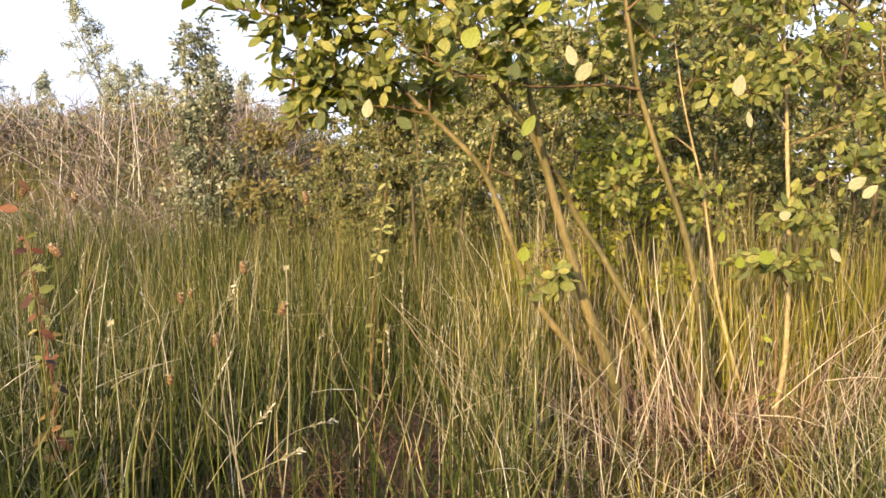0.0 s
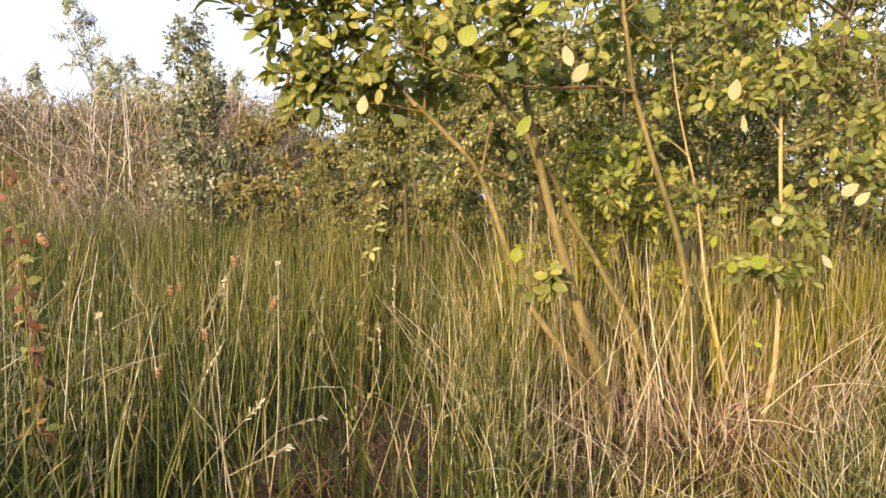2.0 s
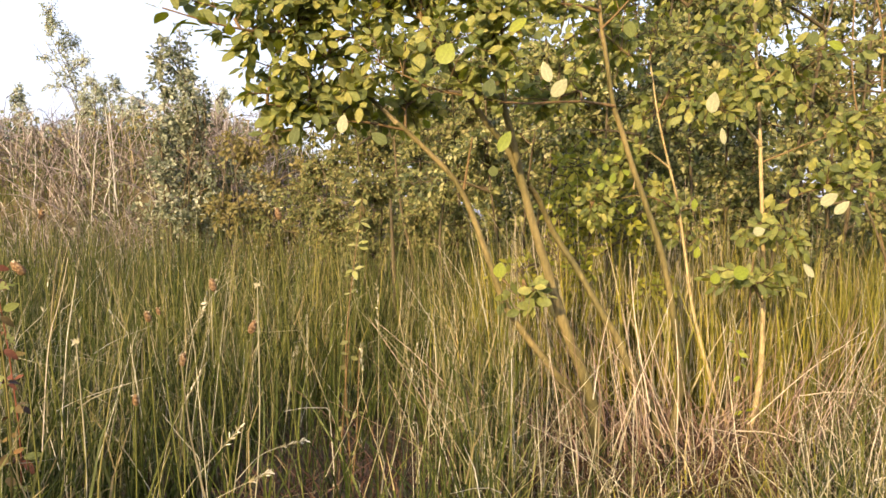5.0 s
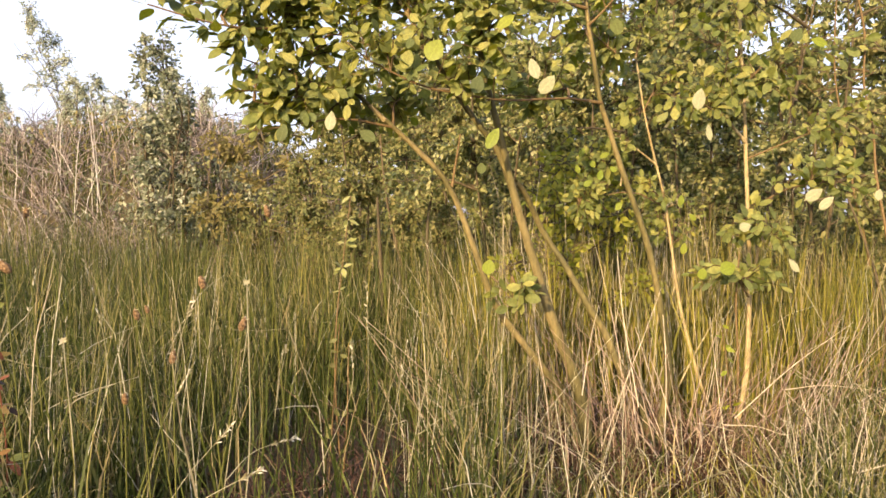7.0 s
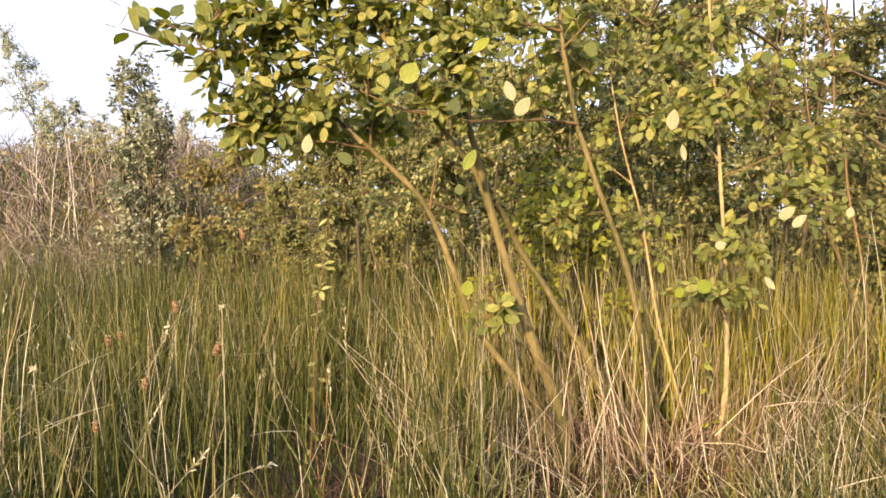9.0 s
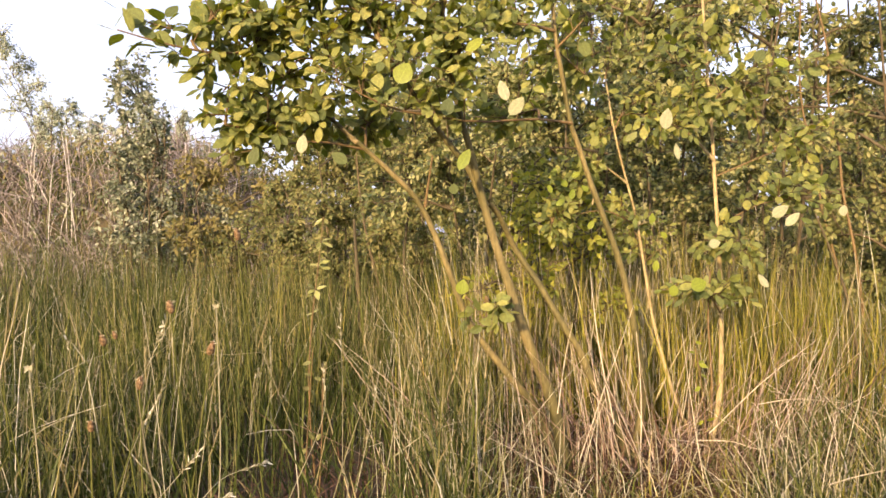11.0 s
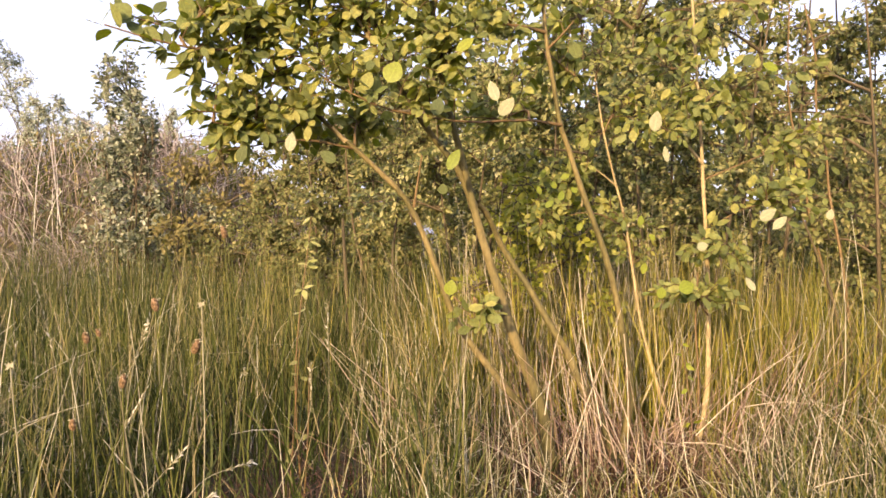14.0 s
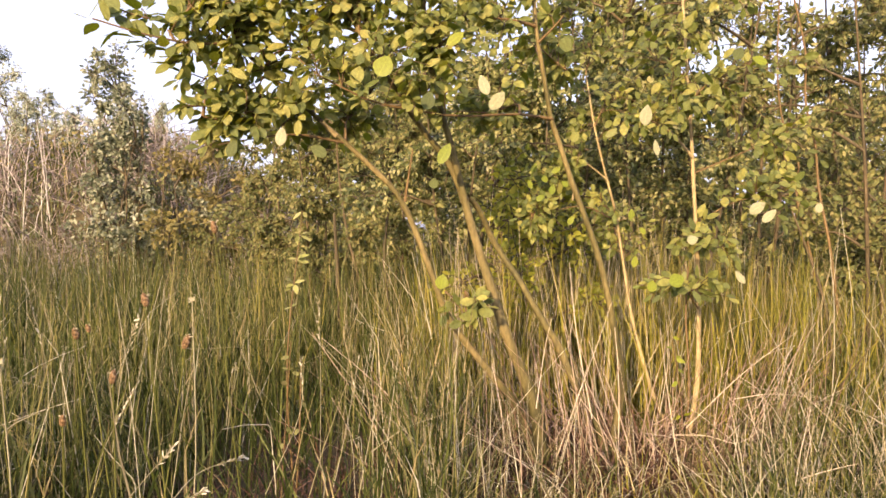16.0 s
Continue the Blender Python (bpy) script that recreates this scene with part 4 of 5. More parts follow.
# Gold leaf marks put the yellow-lit cluster here into leaf colour.
make_sapling([(0.955, 2.467, -0.006), (0.929, 2.473, 0.120), (0.886, 2.477, 0.227), (0.818, 2.488, 0.479), (0.789, 2.497, 0.673), (0.760, 2.505, 0.868), (0.727, 2.511, 1.004), (0.698, 2.538, 1.162), (0.676, 2.577, 1.364)], 0.015, 0.006,
             [((0.546, 2.510, 0.984), (0.1, 0.1, 0.09)), ((0.480, 2.465, 0.857), (0.07, 0.08, 0.09)), ((0.707, 2.525, 0.858), (0.07, 0.08, 0.09)), ((0.821, 2.601, 0.769), (0.14, 0.12, 0.1)), ((0.712, 2.521, 1.217), (0.16, 0.14, 0.14)), ((0.679, 2.633, 1.497), (0.2, 0.2, 0.18))],
             [34, 28, 16, 20, 22, 28], "thin leaning willow sapling with a pale bare stem", 0.04,
             [((0.599, 2.416, 1.117), 0.04, 0.75, 0.6, "green"), ((0.523, 2.227, 1.381), 0.062, 0.65, -0.3, "green"), ((0.455, 2.392, 1.012), 0.034, 0.6, 0.5, "gold"), ((0.493, 2.410, 0.977), 0.03, 0.7, -0.6, "gold"), ((0.527, 2.381, 1.002), 0.034, 0.55, 1.1, "gold"),
              ((0.519, 2.408, 0.940), 0.036, 0.6, 0.2, "gold"), ((0.566, 2.429, 0.960), 0.028, 0.7, -0.9, "gold"), ((0.478, 2.407, 0.912), 0.032, 0.65, 0.9, "gold"), ((0.448, 2.429, 0.960), 0.03, 0.6, -0.3, "gold"),
              ((0.585, 2.424, 0.837), 0.034, 0.6, 0.6, "gold"), ((0.799, 2.445, 0.857), 0.036, 0.6, 0.1, "gold"), ((0.837, 2.442, 0.800), 0.03, 0.65, -0.8, "gold"), ((0.808, 2.438, 0.695), 0.04, 0.6, 0.2, "gold")], 22,
             extra=[([(0.733, 2.510, 0.980), (0.687, 2.492, 1.012), (0.639, 2.473, 1.042)], 0.008), ([(0.610, 2.507, 0.907), (0.630, 2.513, 1.039), (0.657, 2.518, 1.159)], 0.006)])


# ---- thicket behind ----
def make_shrub(foot, stems, lean, top, clump_list, leaf_size, leaf_mat, label, seed, twigs_per=20, per_twig=9, name="willow_thicket", group="thicket willows", bark=M_DARK_BARK, thick=0.026, tilt=0.0):
    """A shrub of several stems; clump_list gives leaf masses relative to its foot."""
    r = np.random.default_rng(seed)
    fx, fy = foot
    fz = float(height_at(fx, fy))
    thing = base_empty(name, (fx, fy, fz), label, "shrub", group)
    spines = []
    for i in range(stems):
        a = r.uniform(0, 6.3)
        out = r.uniform(0.3, 1.0) * lean
        s = np.array([fx + 0.06 * math.cos(a), fy + 0.06 * math.sin(a), fz - 0.03])
        e = np.array([fx + out * math.cos(a), fy + out * math.sin(a), fz + top * r.uniform(0.7, 0.95)])
        e[0] -= tilt * top**1.5
        m = s * 0.5 + e * 0.5 + np.array([0.14 * tilt * top**1.5 + r.normal(0, 0.06), r.normal(0, 0.06), 0.05])
        spines.append(stem_part(thing, [s, m, e], thick * r.uniform(0.7, 1.1), thick * 0.25, bark, 14, 6))
    clumps = [((fx + c[0], fy + c[1], fz + c[2]), c[3]) for c in clump_list]
    limbs, twigs = twig_system(spines, clumps, [twigs_per] * len(clumps), 0.5, r)
    crown_parts(thing, limbs, twigs, 0.008, 0.003, bark)
    base, along, face, length = leaves_on(twigs, per_twig, 0.15, leaf_size, r, upright=0.45, loose=0.75)
    n = len(base)
    v, f = thin_leaf_set(base, along, face, length, length * r.uniform(0.42, 0.62, n), r.normal(0.05, 0.1, n))
    child("foliage", mesh_of("foliage", v - np.array(thing.location), f, [leaf_mat], None, False), thing, kind="stuff")
    return thing


def clump_column(r, low, high, spread, count, size, tall=0.75, tilt=0.0):
    out = []
    for i in range(count):
        z = low + (high - low) * (i + r.uniform(0, 1)) / count
        k = spread * math.sin(math.pi * min(0.95, max(0.2, (z - low) / (high - low) * 0.75 + 0.2)))
        s = size * r.uniform(0.75, 1.25)
        out.append((r.normal(0, 0.6) * k - tilt * (z - low) ** 1.5, r.normal(0, 0.5) * k, z, (s, s, s * tall)))
    return out


def make_thicket():
    r = np.random.default_rng(5)
    rows = [  # across, away, height, spread, clumps, lowest leaves
        (-0.62, 5.0, 1.6, 0.45, 18, 0.5), (-0.05, 4.6, 2.0, 0.5, 24, 0.62), (0.4, 4.1, 2.1, 0.5, 24, 0.8), (0.85, 3.8, 2.3, 0.5, 26, 0.8), (1.3, 3.5, 2.4, 0.5, 28, 0.7),
        (1.8, 3.7, 2.5, 0.5, 28, 0.5), (2.15, 3.2, 2.2, 0.5, 22, 0.55), (2.6, 3.7, 2.5, 0.6, 26, 0.5),
        (-0.9, 8.3, 2.1, 0.9, 14, 0.3), (0.6, 8.0, 2.0, 0.9, 15, 0.3), (2.0, 7.6, 2.1, 0.9, 16, 0.3), (3.4, 7.4, 2.1, 0.9, 15, 0.3), (4.8, 7.2, 2.2, 0.9, 15, 0.3), (1.35, 4.7, 2.2, 0.5, 24, 0.45),
        (-0.2, 6.2, 2.2, 0.7, 24, 0.4), (0.8, 5.8, 2.2, 0.7, 24, 0.4), (1.8, 5.4, 2.4, 0.7, 26, 0.4), (2.8, 5.2, 2.4, 0.8, 24, 0.4), (3.8, 5.0, 2.5, 0.8, 24, 0.4),
    ]
    for i, (x, y, h, s, n, low) in enumerate(rows):
        # Shrubs listed here take the darker leaf, putting thicket shade into colour.
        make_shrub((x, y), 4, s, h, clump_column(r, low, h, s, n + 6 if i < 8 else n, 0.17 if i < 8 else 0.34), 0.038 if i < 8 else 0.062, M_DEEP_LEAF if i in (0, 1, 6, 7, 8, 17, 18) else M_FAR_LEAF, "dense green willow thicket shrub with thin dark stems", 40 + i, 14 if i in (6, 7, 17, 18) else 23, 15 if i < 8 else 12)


make_thicket()


def make_far_woods():
    """A distant belt of bushes that closes the view low down behind the thicket."""
    r = np.random.default_rng(17)
    n = 16000
    x = r.uniform(-1.2, 15, n)
    top = 2.3 + 0.5 * np.sin(x * 1.3) + 0.3 * np.sin(x * 3.7 + 1)
    z = r.uniform(0, 1, n) ** 0.8 * top
    y = 11.5 + 1.2 * np.sin(x * 0.8) + r.uniform(0, 1.4, n) * (1 - 0.4 * z / top)
    base = np.stack([x, y, height_at(x, y) + z], axis=1)
    v, f = thin_leaf_set(base, r.normal(0, 1, (n, 3)), unit(r.normal(0, 0.6, (n, 3)) + np.array([-0.2, -0.6, 0.5])), r.uniform(0.12, 0.24, n), r.uniform(0.07, 0.13, n), r.normal(0.05, 0.1, n))
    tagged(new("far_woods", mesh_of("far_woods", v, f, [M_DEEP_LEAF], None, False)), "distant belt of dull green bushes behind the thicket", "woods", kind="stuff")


make_far_woods()
low_rng = np.random.default_rng(77)
# Low shrub takes the sun-tinted leaf to brighten the dim part behind the stems.
make_shrub((0.5, 2.95), 4, 0.22, 1.05, clump_column(low_rng, 0.48, 1.05, 0.27, 17, 0.13), 0.04, M_SUN_TINT_LEAF, "low open willow shrub behind the leaning stems", 120, 12, 8, "willow_shrub", "thicket willows", thick=0.014)


def make_bank_shrubs():
    r = np.random.default_rng(9)
    make_shrub((-2.42, 6.208), 5, 0.22, 2.0, clump_column(r, 0.2, 1.5, 0.34, 22, 0.15) + clump_column(r, 1.3, 2.2, 0.28, 17, 0.1, 1.7), 0.054, M_GREY_LEAF, "upright grey-green willow shrub at the foot of the bank", 61, 11, 9, "grey_willow", "bank shrubs", thick=0.025)
    make_shrub((-2.24, 6.308), 4, 0.14, 1.75, clump_column(r, 0.3, 1.8, 0.15, 17, 0.1, 1.6), 0.052, M_GREY_LEAF, "upright grey-green willow shrub at the foot of the bank", 65, 10, 9, "grey_willow", "bank shrubs", thick=0.025)
    make_shrub((-1.454, 5.616), 4, 0.35, 1.5, clump_column(r, 0.4, 1.5, 0.4, 18, 0.17), 0.05, M_OLIVE_LEAF, "low yellow-green willow shrub beside the bank", 62, 16, 9, "willow_shrub", "bank shrubs", thick=0.02)
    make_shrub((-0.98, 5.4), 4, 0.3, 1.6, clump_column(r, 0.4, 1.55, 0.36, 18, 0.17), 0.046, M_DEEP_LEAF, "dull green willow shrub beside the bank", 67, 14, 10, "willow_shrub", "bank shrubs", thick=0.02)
    make_shrub((-2.042, 6.718), 4, 0.3, 0.95, clump_column(r, 0.3, 0.95, 0.3, 11, 0.18), 0.05, M_GREY_LEAF, "low grey-green willow shrub beside the bank", 64, 14, 9, "willow_shrub", "bank shrubs", thick=0.02)
    make_shrub((-2.176, 6.616), 4, 0.3, 1.1, clump_column(r, 0.2, 0.95, 0.35, 10, 0.22), 0.05, M_FAR_LEAF, "low green willow shrub at the foot of the bank", 63, 16, 9, "willow_shrub", "bank shrubs", thick=0.02)
    for i, (px, away, h, s, n, lab) in enumerate((
        (-5.15, 10.2, 1.95, 0.34, 24, "tall leaning"), (-6.85, 10.0, 1.75, 0.25, 14, "tall"), (-6.1, 10.1, 0.85, 0.22, 7, "small"), (-4.7, 10.0, 1.0, 0.16, 6, "slim"), (-5.0, 10.0, 0.95, 0.3, 9, "small"),
        (-4.3, 9.8, 0.7, 0.26, 8, "small"), (-3.7, 9.3, 0.7, 0.3, 9, "small"), (-7.6, 11.5, 1.8, 0.5, 12, "tall"), (-2.9, 9.2, 0.7, 0.35, 9, "small"))):
        make_shrub((px, away), 3, s, h, clump_column(r, 0.2, h, s * 0.8, n + 4, 0.15 if h > 1.4 else 0.11, 1.3, 0.26 if h > 1.4 else 0.08), 0.05, M_HAZY_LEAF, lab + " sparse grey-green willow on top of the bank", 70 + i, 12, 8, "bank_willow", "bank willows", thick=0.022, tilt=0.26 if h > 1.4 else 0.08)


make_bank_shrubs()
# Unseen shrubs behind the view, added only to cast shade over the meadow.
shade_rng = np.random.default_rng(29)
for sx, sy, sh, sn in ((-3.3, -4.3, 2.2, 11), (-4.0, -4.2, 2.6, 14), (-4.8, -4.2, 3.2, 16), (-5.6, -4.1, 3.8, 16), (-6.4, -4.1, 4.1, 16), (-7.3, -4.0, 4.3, 16)):
    make_shrub((sx, sy), 4, 0.5, sh, clump_column(shade_rng, 0.4, sh, 0.5, 20, 0.26), 0.06, M_FAR_LEAF, "unseen willow shrub added to shade the meadow", 90 + int(10 * -sx), sn, 8, "unseen_shade_willow", "meadow willows")


# ---- tall dead stalks, seed heads and rusty herbs ----
def make_dead_stalk(points, thick, label):
    foot = points[0]
    thing = base_empty("dead_stalk", foot, label, "dead stalk", "dead stalks")
    line = smooth_line(points, 12)
    v, q = tubes([line - np.array(foot)], [np.linspace(thick, thick * 0.55, 12) * 0.5], 6)
    child("stalk", mesh_of("stalk", v, q, [M_BLEACHED]), thing)


make_dead_stalk([(-3.198, 6.891, 0.451), (-3.268, 6.917, 1.040), (-3.337, 6.940, 1.576), (-3.375, 6.952, 1.844)], 0.01, "tall bleached dead stalk standing on the bank")
make_dead_stalk([(-3.307, 6.941, 0.448), (-3.307, 6.977, 1.258), (-3.356, 7.000, 1.798)], 0.008, "tall bleached dead stalk standing on the bank")
make_dead_stalk([(-3.458, 6.791, 0.456), (-3.426, 6.828, 1.301), (-3.374, 6.847, 1.724)], 0.008, "thin dead stalk on the bank")


def make_seed_head(place, size, lean):
    """A ribwort-like stalk with a rust-brown head and a few pale anthers."""
    size *= 0.9
    x, y, z = place
    root = (x + lean, y + 0.05, float(height_at(x + lean, y + 0.05)))
    thing = base_empty("seed_head_plant", root, "rusty brown seed head on a thin pale stalk", "seed head", "seed heads in the meadow")
    o = np.array(root)
    end = np.array(place) - o
    way = unit(np.array([-lean * 0.4, 0, 0.4]))
    line = smooth_line([np.zeros(3), end * 0.5 + np.array([-0.1 * lean, 0, 0]), end - way * size * 0.5], 10)
    v, q = tubes([line], [np.linspace(0.0019, 0.0012, 10)], 5)
    child("stalk", mesh_of("stalk", v, q, [M_RUSH]), thing, "thin straw-coloured stalk")
    bm = bmesh.new()
    bmesh.ops.create_icosphere(bm, subdivisions=3, radius=0.5)
    for vert in bm.verts:
        k = 1 + 0.42 * noise.noise(vert.co * 9 + Vector(place) * 7)
        taper = 1.0 - 0.35 * vert.co.z
        vert.co = Vector((vert.co.x * 0.54 * taper * k, vert.co.y * 0.54 * taper * k, vert.co.z * 1.15)) * size
    me = bpy.data.meshes.new("head")
    bm.to_mesh(me)
    bm.free()
    me.materials.append(M_HEAD)
    for p in me.polygons:
        p.use_smooth = True
    head = child("head", me, thing, "rust-brown scaly head")
    head.location = end
    head.rotation_euler = (rng.normal(0, 0.15), -lean * 2.0 + rng.normal(0, 0.22), 0)
    n = 5
    a = rng.uniform(0, 6.3, n)
    root_a = end + np.stack([np.cos(a), np.sin(a), np.zeros(n)], axis=1) * size * 0.2 + way * size * rng.uniform(0.25, 0.5, n)[:, None]
    v, q = stalks(root_a, rng.uniform(-0.02, 0.14, n) * size, np.full(n, size * 0.09), rng.uniform(0.05, 0.25, n) * size, a, np.zeros(n), 2, 4)
    turned = np.array(head.rotation_euler.to_matrix())
    child("anther_ring", mesh_of("anther_ring", (v - end) @ turned, q, [M_ANTHER]), head, "pale anthers", "stuff")


for place, size, lean in (
    ((-0.363, 1.502, 0.813), 0.026, 0.06), ((-0.431, 1.296, 0.684), 0.025, 0.05), ((-0.330, 1.193, 0.624), 0.024, -0.14), ((-0.506, 1.194, 0.640), 0.02, 0.02), ((-0.503, 1.139, 0.513), 0.02, -0.03),
    ((-0.860, 1.502, 0.809), 0.022, 0.02), ((-0.725, 1.198, 0.719), 0.03, 0.03), ((-0.427, 1.141, 0.579), 0.022, -0.02), ((-0.550, 1.344, 0.629), 0.016, 0.06), ((-0.908, 1.403, 0.827), 0.03, 0.03),
):
    make_seed_head(place, size, lean)


def make_rusty_herb(foot, high, label, seed):
    r = np.random.default_rng(seed)
    x, y = foot
    z = float(height_at(x, y))
    thing = base_empty("rusty_herb", (x, y, z), label, "herb", "rusty herbs")
    line = smooth_line([(x, y, z - 0.01), (x + 0.035, y, z + high * 0.35), (x + 0.01, y + 0.01, z + high * 0.7), (x - 0.03, y + 0.02, z + high)], 14)
    v, q = tubes([line - np.array((x, y, z))], [np.linspace(0.0026, 0.001, 14)], 6)
    child("stalk", mesh_of("stalk", v, q, [M_RUST_LEAF]), thing)
    for i in range(30):
        p = line[min(13, int(4 + 9.9 * i / 30 + r.uniform(0, 0.6)))]
        a = i * 2.4 + r.uniform(-0.4, 0.4)
        along = Vector((math.cos(a), math.sin(a) * 0.7, r.uniform(-0.9, 0.5))).normalized()
        side = along.cross(Vector((r.normal(0, 0.5), -0.7, 0.5 + r.normal(0, 0.3)))).normalized()
        v, f, mi = fine_leaf(0.42 + r.uniform(-0.1, 0.15), 0.12, r.uniform(0.0, 0.5), i % 2)
        ob = child("leaf", mesh_of("leaf", v, f, [M_RUST_LEAF if i % 3 else M_UNDER_ONE, M_RUST_LEAF], mi), thing)
        ob.matrix_basis = Matrix.Translation(Vector(p - np.array((x, y, z))) + along * 0.004) @ Matrix((side, along, side.cross(along))).transposed().to_4x4() @ Matrix.Scale(r.uniform(0.02, 0.042), 4)


make_rusty_herb((-0.870, 1.346, 0.679)[:2], 0.82, "tall rust-red withered dock stem with small leaves", 81)
make_rusty_herb((-0.944, 1.496, 0.666)[:2], 0.68, "rust-red withered dock stem with small leaves", 82)


# ---- single dry straws that stand out ----
def make_straw(points, thick, spike=False, mat=M_STALK):
    foot = (*points[0][:2], points[0][2])
    thing = base_empty("dry_straw", foot, "single pale dry straw leaning among the grass", "straw", "single dry straws")
    line = smooth_line(points, 12)
    v, q = tubes([line - np.array(foot)], [np.linspace(thick, thick * 0.35, 12) * 0.36], 5)
    child("stalk", mesh_of("stalk", v, q, [mat]), thing)
    if spike:
        r = np.random.default_rng(int(abs(foot[0]) * 1000))
        n = 26
        t = r.uniform(7.5, 10.9, n)
        i = t.astype(int)
        base = line[i] + (line[i + 1] - line[i]) * (t % 1)[:, None] - np.array(foot)
        along = unit(line[i + 1] - line[i] + r.normal(0, 0.35, (n, 3)) * np.linalg.norm(line[1] - line[0]))
        v, f = thin_leaf_set(base, along, unit(r.normal(0, 1, (n, 3))), r.uniform(0.008, 0.015, n), r.uniform(0.002, 0.004, n), np.zeros(n))
        child("spike", mesh_of("spike", v, f, [mat]), thing, "dry seed spike", "stuff")


for points, thick in (
    ([(-0.768, 1.332, 0.365), (-0.758, 1.341, 0.559), (-0.737, 1.345, 0.648), (-0.721, 1.348, 0.730)], 0.003), ([(-0.461, 1.180, 0.315), (-0.424, 1.182, 0.371), (-0.384, 1.184, 0.418), (-0.349, 1.186, 0.458)], 0.0025),
    ([(-0.388, 1.131, 0.349), (-0.343, 1.132, 0.374), (-0.288, 1.134, 0.401)], 0.0025), ([(-0.388, 1.281, 0.330), (-0.351, 1.332, 0.365), (-0.282, 1.383, 0.376)], 0.003),
    ([(-0.144, 1.676, 0.212), (-0.111, 1.682, 0.357), (-0.082, 1.689, 0.516)], 0.0035), ([(-0.080, 1.576, 0.222), (-0.040, 1.585, 0.421), (0.007, 1.593, 0.607)], 0.0035),
    ([(0.883, 2.176, 0.193), (1.030, 2.133, 0.357), (1.186, 2.089, 0.498)], 0.0048), ([(0.810, 2.076, 0.201), (0.908, 2.076, 0.196), (0.988, 2.055, 0.178), (1.046, 2.027, 0.226)], 0.0045),
    ([(0.459, 2.073, 0.139), (0.532, 2.082, 0.335), (0.595, 2.108, 0.479), (0.645, 2.143, 0.591)], 0.0045), ([(0.807, 2.021, 0.091), (0.797, 2.080, 0.286), (0.789, 2.139, 0.507)], 0.0045),
    ([(0.087, 1.974, 0.155), (0.191, 1.923, 0.141), (0.328, 1.925, 0.186)], 0.006), ([(-0.065, 1.877, 0.232), (0.024, 1.880, 0.291), (0.158, 1.901, 0.330)], 0.005),
    ([(0.411, 2.129, 0.274), (0.447, 2.186, 0.432), (0.472, 2.191, 0.535)], 0.005), ([(0.592, 2.177, 0.227), (0.562, 2.237, 0.459), (0.556, 2.295, 0.630), (0.551, 2.298, 0.701)], 0.006),
    ([(0.93, 1.6, 0.232), (0.99, 1.6, 0.248), (1.06, 1.6, 0.262)], 0.005), ([(1.060, 2.229, 0.267), (1.156, 2.180, 0.292), (1.264, 2.130, 0.290)], 0.004), ([(1.014, 1.872, 0.113), (0.987, 1.927, 0.232), (0.981, 1.981, 0.326)], 0.005),
):
    make_straw(points, thick, -0.5 < points[0][0] < -0.1, M_PALE_STRAW if points[0][0] > 0.3 or points[0][0] < -0.7 else M_STALK)
for points in (
    [(-0.565, 1.482, 0.363), (-0.544, 1.490, 0.538), (-0.509, 1.495, 0.643)], [(-0.764, 1.579, 0.284), (-0.739, 1.588, 0.483), (-0.789, 1.597, 0.707)], [(-0.261, 1.478, 0.270), (-0.191, 1.485, 0.433), (-0.189, 1.490, 0.549)], [(-0.412, 1.781, 0.331), (-0.402, 1.786, 0.443), (-0.386, 1.788, 0.485)],
    [(-0.951, 1.577, 0.234), (-0.926, 1.588, 0.483), (-0.898, 1.596, 0.682)], [(-0.570, 1.378, 0.261), (-0.543, 1.384, 0.392), (-0.478, 1.389, 0.522)], [(-0.878, 1.676, 0.212), (-0.898, 1.683, 0.384), (-0.880, 1.692, 0.569)], [(-0.198, 1.875, 0.187), (-0.195, 1.885, 0.423), (-0.201, 1.895, 0.645)],
):
    make_straw(points, 0.0026, True)


# ---- small leafy herbs, a pale flower, bare stems and flattened debris ----
def make_leafy_herb(foot, top, leaf_size, count, leaf_mat, label, seed, start=0.45):
    r = np.random.default_rng(seed)
    x, y = foot
    z = float(height_at(x, y))
    thing = base_empty("leafy_herb", (x, y, z), label, "herb", "leafy herbs")
    o = np.array((x, y, z))
    line = smooth_line([(0, 0, -0.01), (r.normal(0, 0.02), r.normal(0, 0.02), (top - z) * 0.5), (r.normal(0, 0.04), 0, top - z)], 14)
    v, q = tubes([line], [np.linspace(0.003, 0.0012, 14)], 6)
    child("stalk", mesh_of("stalk", v, q, [M_TWIG]), thing)
    for i in range(count):
        t = min(1.0, max(0.2, start + (1 - start) * i / max(1, count - 1) + r.normal(0, 0.05)))
        p = line[min(13, int(t * 13))]
        a = i * 2.4 + r.uniform(-0.4, 0.4)
        along = Vector((math.cos(a) + r.normal(0, 0.3), math.sin(a) * 0.6, r.uniform(-1.1, 0.7))).normalized()
        face = Vector((r.normal(0, 0.6), -0.5, 0.5 + r.normal(0, 0.4)))
        side = along.cross(face).normalized()
        v, f, mi = fine_leaf(0.5 + r.uniform(-0.1, 0.12), 0.06, r.uniform(-0.05, 0.25), i % 2)
        ob = child("leaf", mesh_of("leaf", v, f, leaf_mat, mi), thing)
        m = Matrix((side, along, side.cross(along))).transposed().to_4x4()
        ob.matrix_basis = Matrix.Translation(Vector(p) + along * leaf_size * 0.14) @ m @ Matrix.Scale(leaf_size * r.uniform(0.7, 1.15), 4)


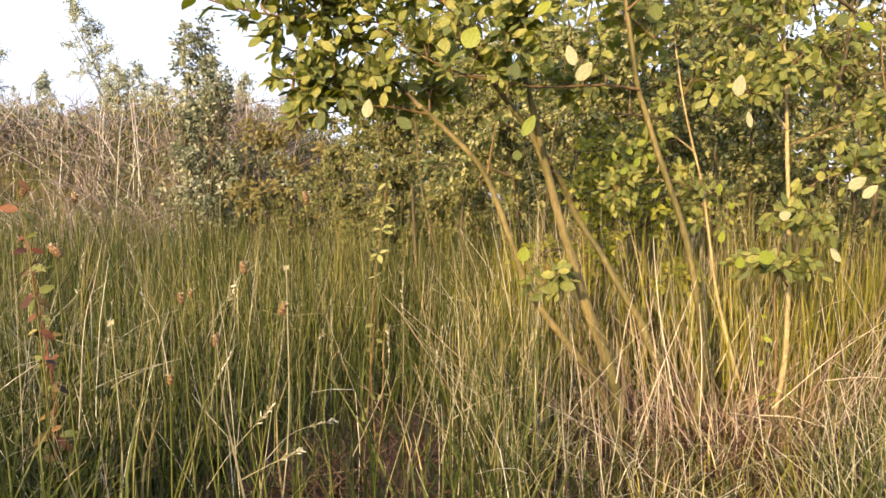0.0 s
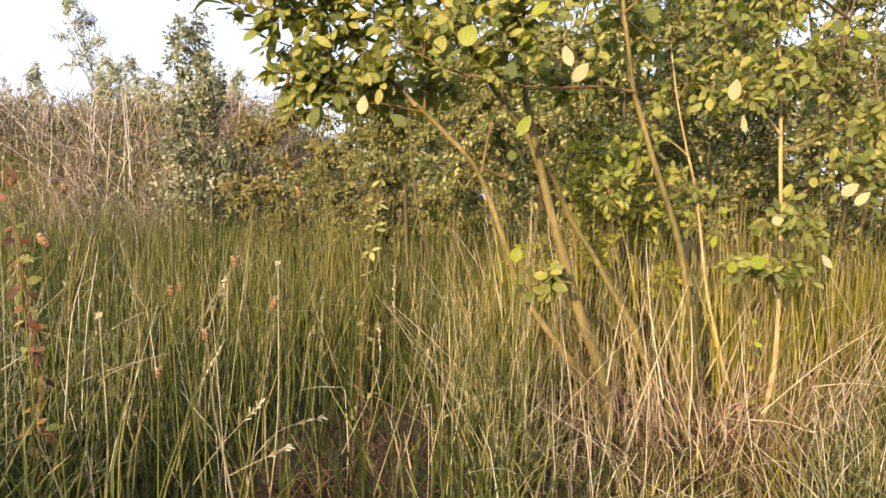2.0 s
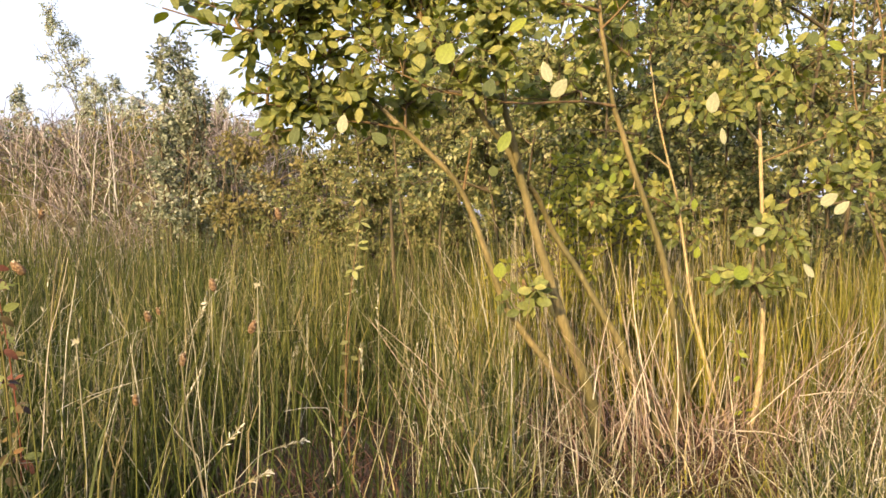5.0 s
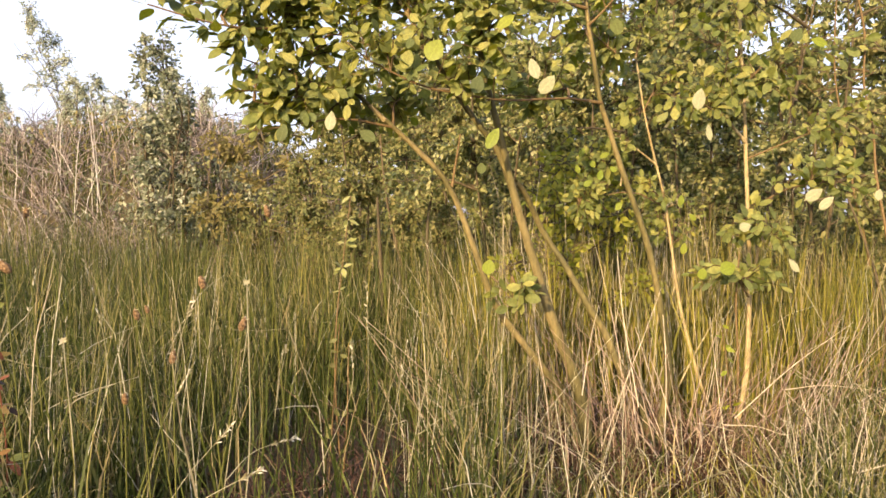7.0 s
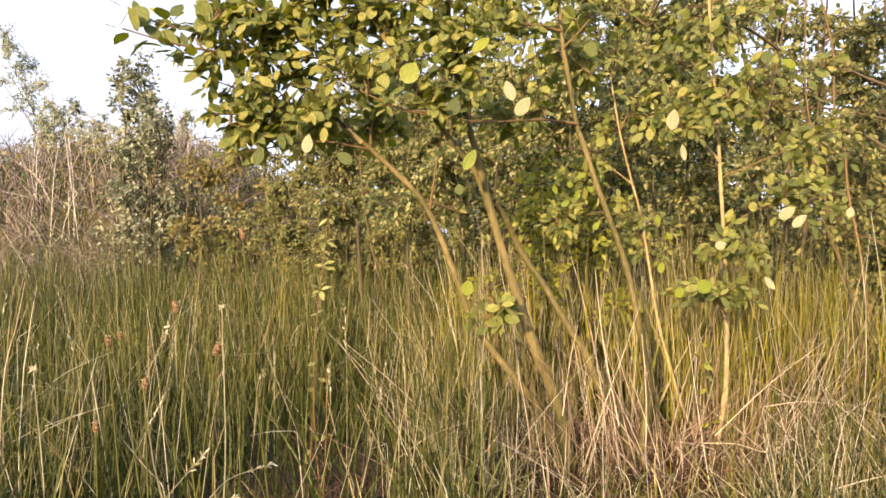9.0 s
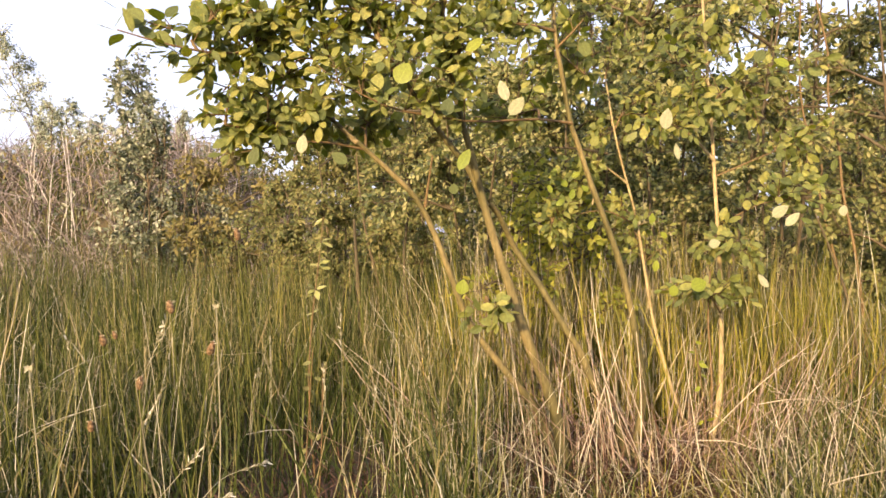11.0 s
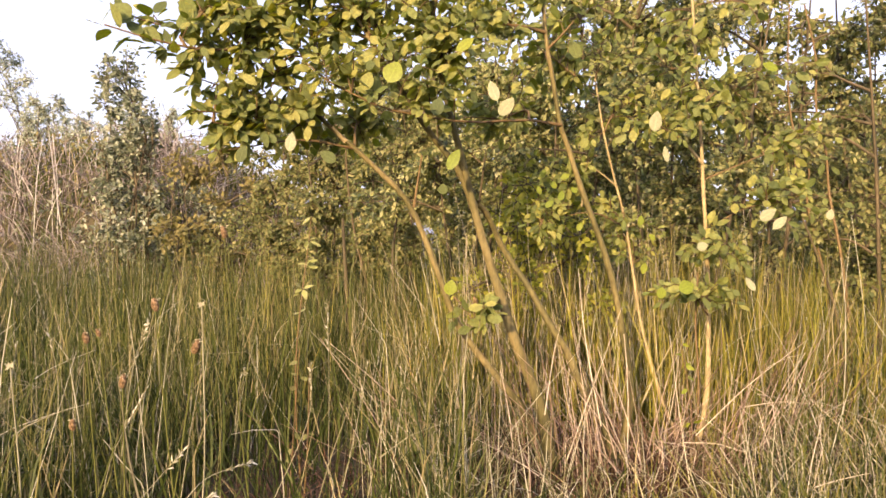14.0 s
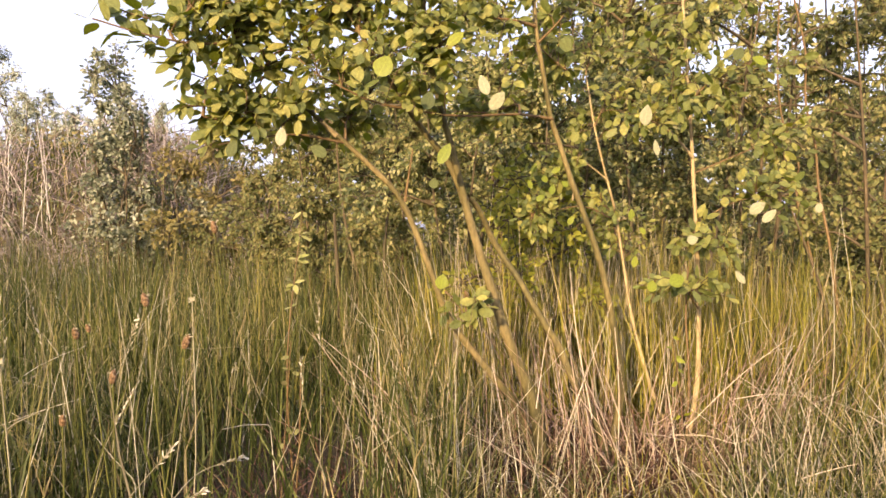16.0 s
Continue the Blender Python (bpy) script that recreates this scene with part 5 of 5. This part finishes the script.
make_leafy_herb((-0.277, 1.997, 0.699)[:2], 0.86, 0.028, 22, [M_GOLD_UNDER, M_PALE], "slender willow seedling with drooping pale leaves in grass", 101, 0.78)
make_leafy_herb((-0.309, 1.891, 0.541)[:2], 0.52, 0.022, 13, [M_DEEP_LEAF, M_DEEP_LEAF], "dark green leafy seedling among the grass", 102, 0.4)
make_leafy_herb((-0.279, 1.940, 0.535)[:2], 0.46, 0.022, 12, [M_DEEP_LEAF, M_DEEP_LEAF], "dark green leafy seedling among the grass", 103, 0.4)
make_leafy_herb((0.905, 2.285, 0.416)[:2], 0.46, 0.03, 14, [M_GOLD, M_GOLD_UNDER], "small yellow-green seedling under the sapling", 104, 0.3)


def make_pale_flower(place, size, lean):
    x, y, z = place
    root = np.array((x + lean, y + 0.04, float(height_at(x + lean, y + 0.04))))
    thing = base_empty("pale_flower", tuple(root), "small dried whitish flower on a thin stalk", "flower", "pale dried flowers")
    end = np.array(place) - root
    v, q = tubes([smooth_line([np.zeros(3), end * 0.5 + np.array([0.02, 0, 0]), end], 10)], [np.linspace(0.0018, 0.001, 10)], 5)
    child("stalk", mesh_of("stalk", v, q, [M_STALK]), thing)
    for i in range(7):
        a = i * 0.9
        along = np.array([[math.cos(a), -0.3, 0.5 * math.sin(a) + 0.25]])
        v, f = thin_leaf_set(np.zeros((1, 3)), along, np.array([[0.2, -1.0, 0.3]]), np.array([size * (0.7 + 0.3 * (i % 2))]), np.array([size * 0.35]), np.array([0.1]))
        petal = child("petal", mesh_of("petal", v, f, [M_STALK]), thing)
        petal.location = end


make_pale_flower((-0.364, 1.346, 0.679), 0.009, -0.05)
make_pale_flower((-0.679, 1.292, 0.579), 0.011, -0.03)


def make_bare_stem(points, thick, label, mat):
    foot = (points[0][0], points[0][1], 0.0)
    thing = base_empty("bare_stem", foot, label, "stem", "bare stems")
    stem_part(thing, points, thick, thick * 0.5, mat, 22, 7)


make_bare_stem([(1.967, 3.064, -0.103), (1.914, 3.091, 0.523), (1.885, 3.101, 0.764), (1.858, 3.131, 0.981), (1.864, 3.170, 1.179), (1.840, 3.208, 1.380), (1.856, 3.238, 1.608), (1.835, 3.300, 1.873)], 0.015, "thin brown bare stem rising through the thicket", M_TWIG)
make_bare_stem([(1.991, 3.262, -0.136), (1.940, 3.292, 0.556), (1.858, 3.309, 0.941), (1.868, 3.317, 1.120), (1.810, 3.345, 1.303), (1.803, 3.386, 1.541), (1.845, 3.452, 1.922)], 0.013, "thin brown bare stem rising through the thicket", M_TWIG)
make_bare_stem([(1.702, 2.723, 0.127), (1.659, 2.739, 0.490), (1.595, 2.748, 0.704), (1.531, 2.756, 0.874)], 0.014, "dark leaning stem among yellow grass", M_DARK_BARK)
make_bare_stem([(0.963, 2.371, 0.082), (0.974, 2.381, 0.306), (0.967, 2.390, 0.511), (0.978, 2.397, 0.679)], 0.01, "reddish bare stem beside the pale sapling", M_TWIG)
make_bare_stem([(-0.340, 4.179, 0.229), (-0.366, 4.198, 0.653), (-0.379, 4.209, 0.914)], 0.03, "dark thicket trunk seen under the leaves", M_DARK_BARK)
make_bare_stem([(-0.070, 4.082, 0.306), (-0.089, 4.099, 0.688), (-0.061, 4.112, 0.975)], 0.026, "dark thicket trunk seen under the leaves", M_DARK_BARK)


def make_debris():
    r = np.random.default_rng(55)
    n = 170
    x, y = -0.34 + r.normal(0, 0.17, n), 1.78 + r.normal(0, 0.2, n)
    v, q = stalks(on_ground(x, y) + np.array([0, 0, 0.02]), r.uniform(0.01, 0.2, n), r.uniform(0.003, 0.008, n), r.uniform(0.08, 0.34, n), r.uniform(0, 6.3, n), r.uniform(0, 0.5, n), 4)
    tagged(new("dead_debris", mesh_of("dead_debris", v, q, [M_THATCH])), "flattened brown dead stems in a gap of the meadow", "debris", kind="stuff")


make_debris()
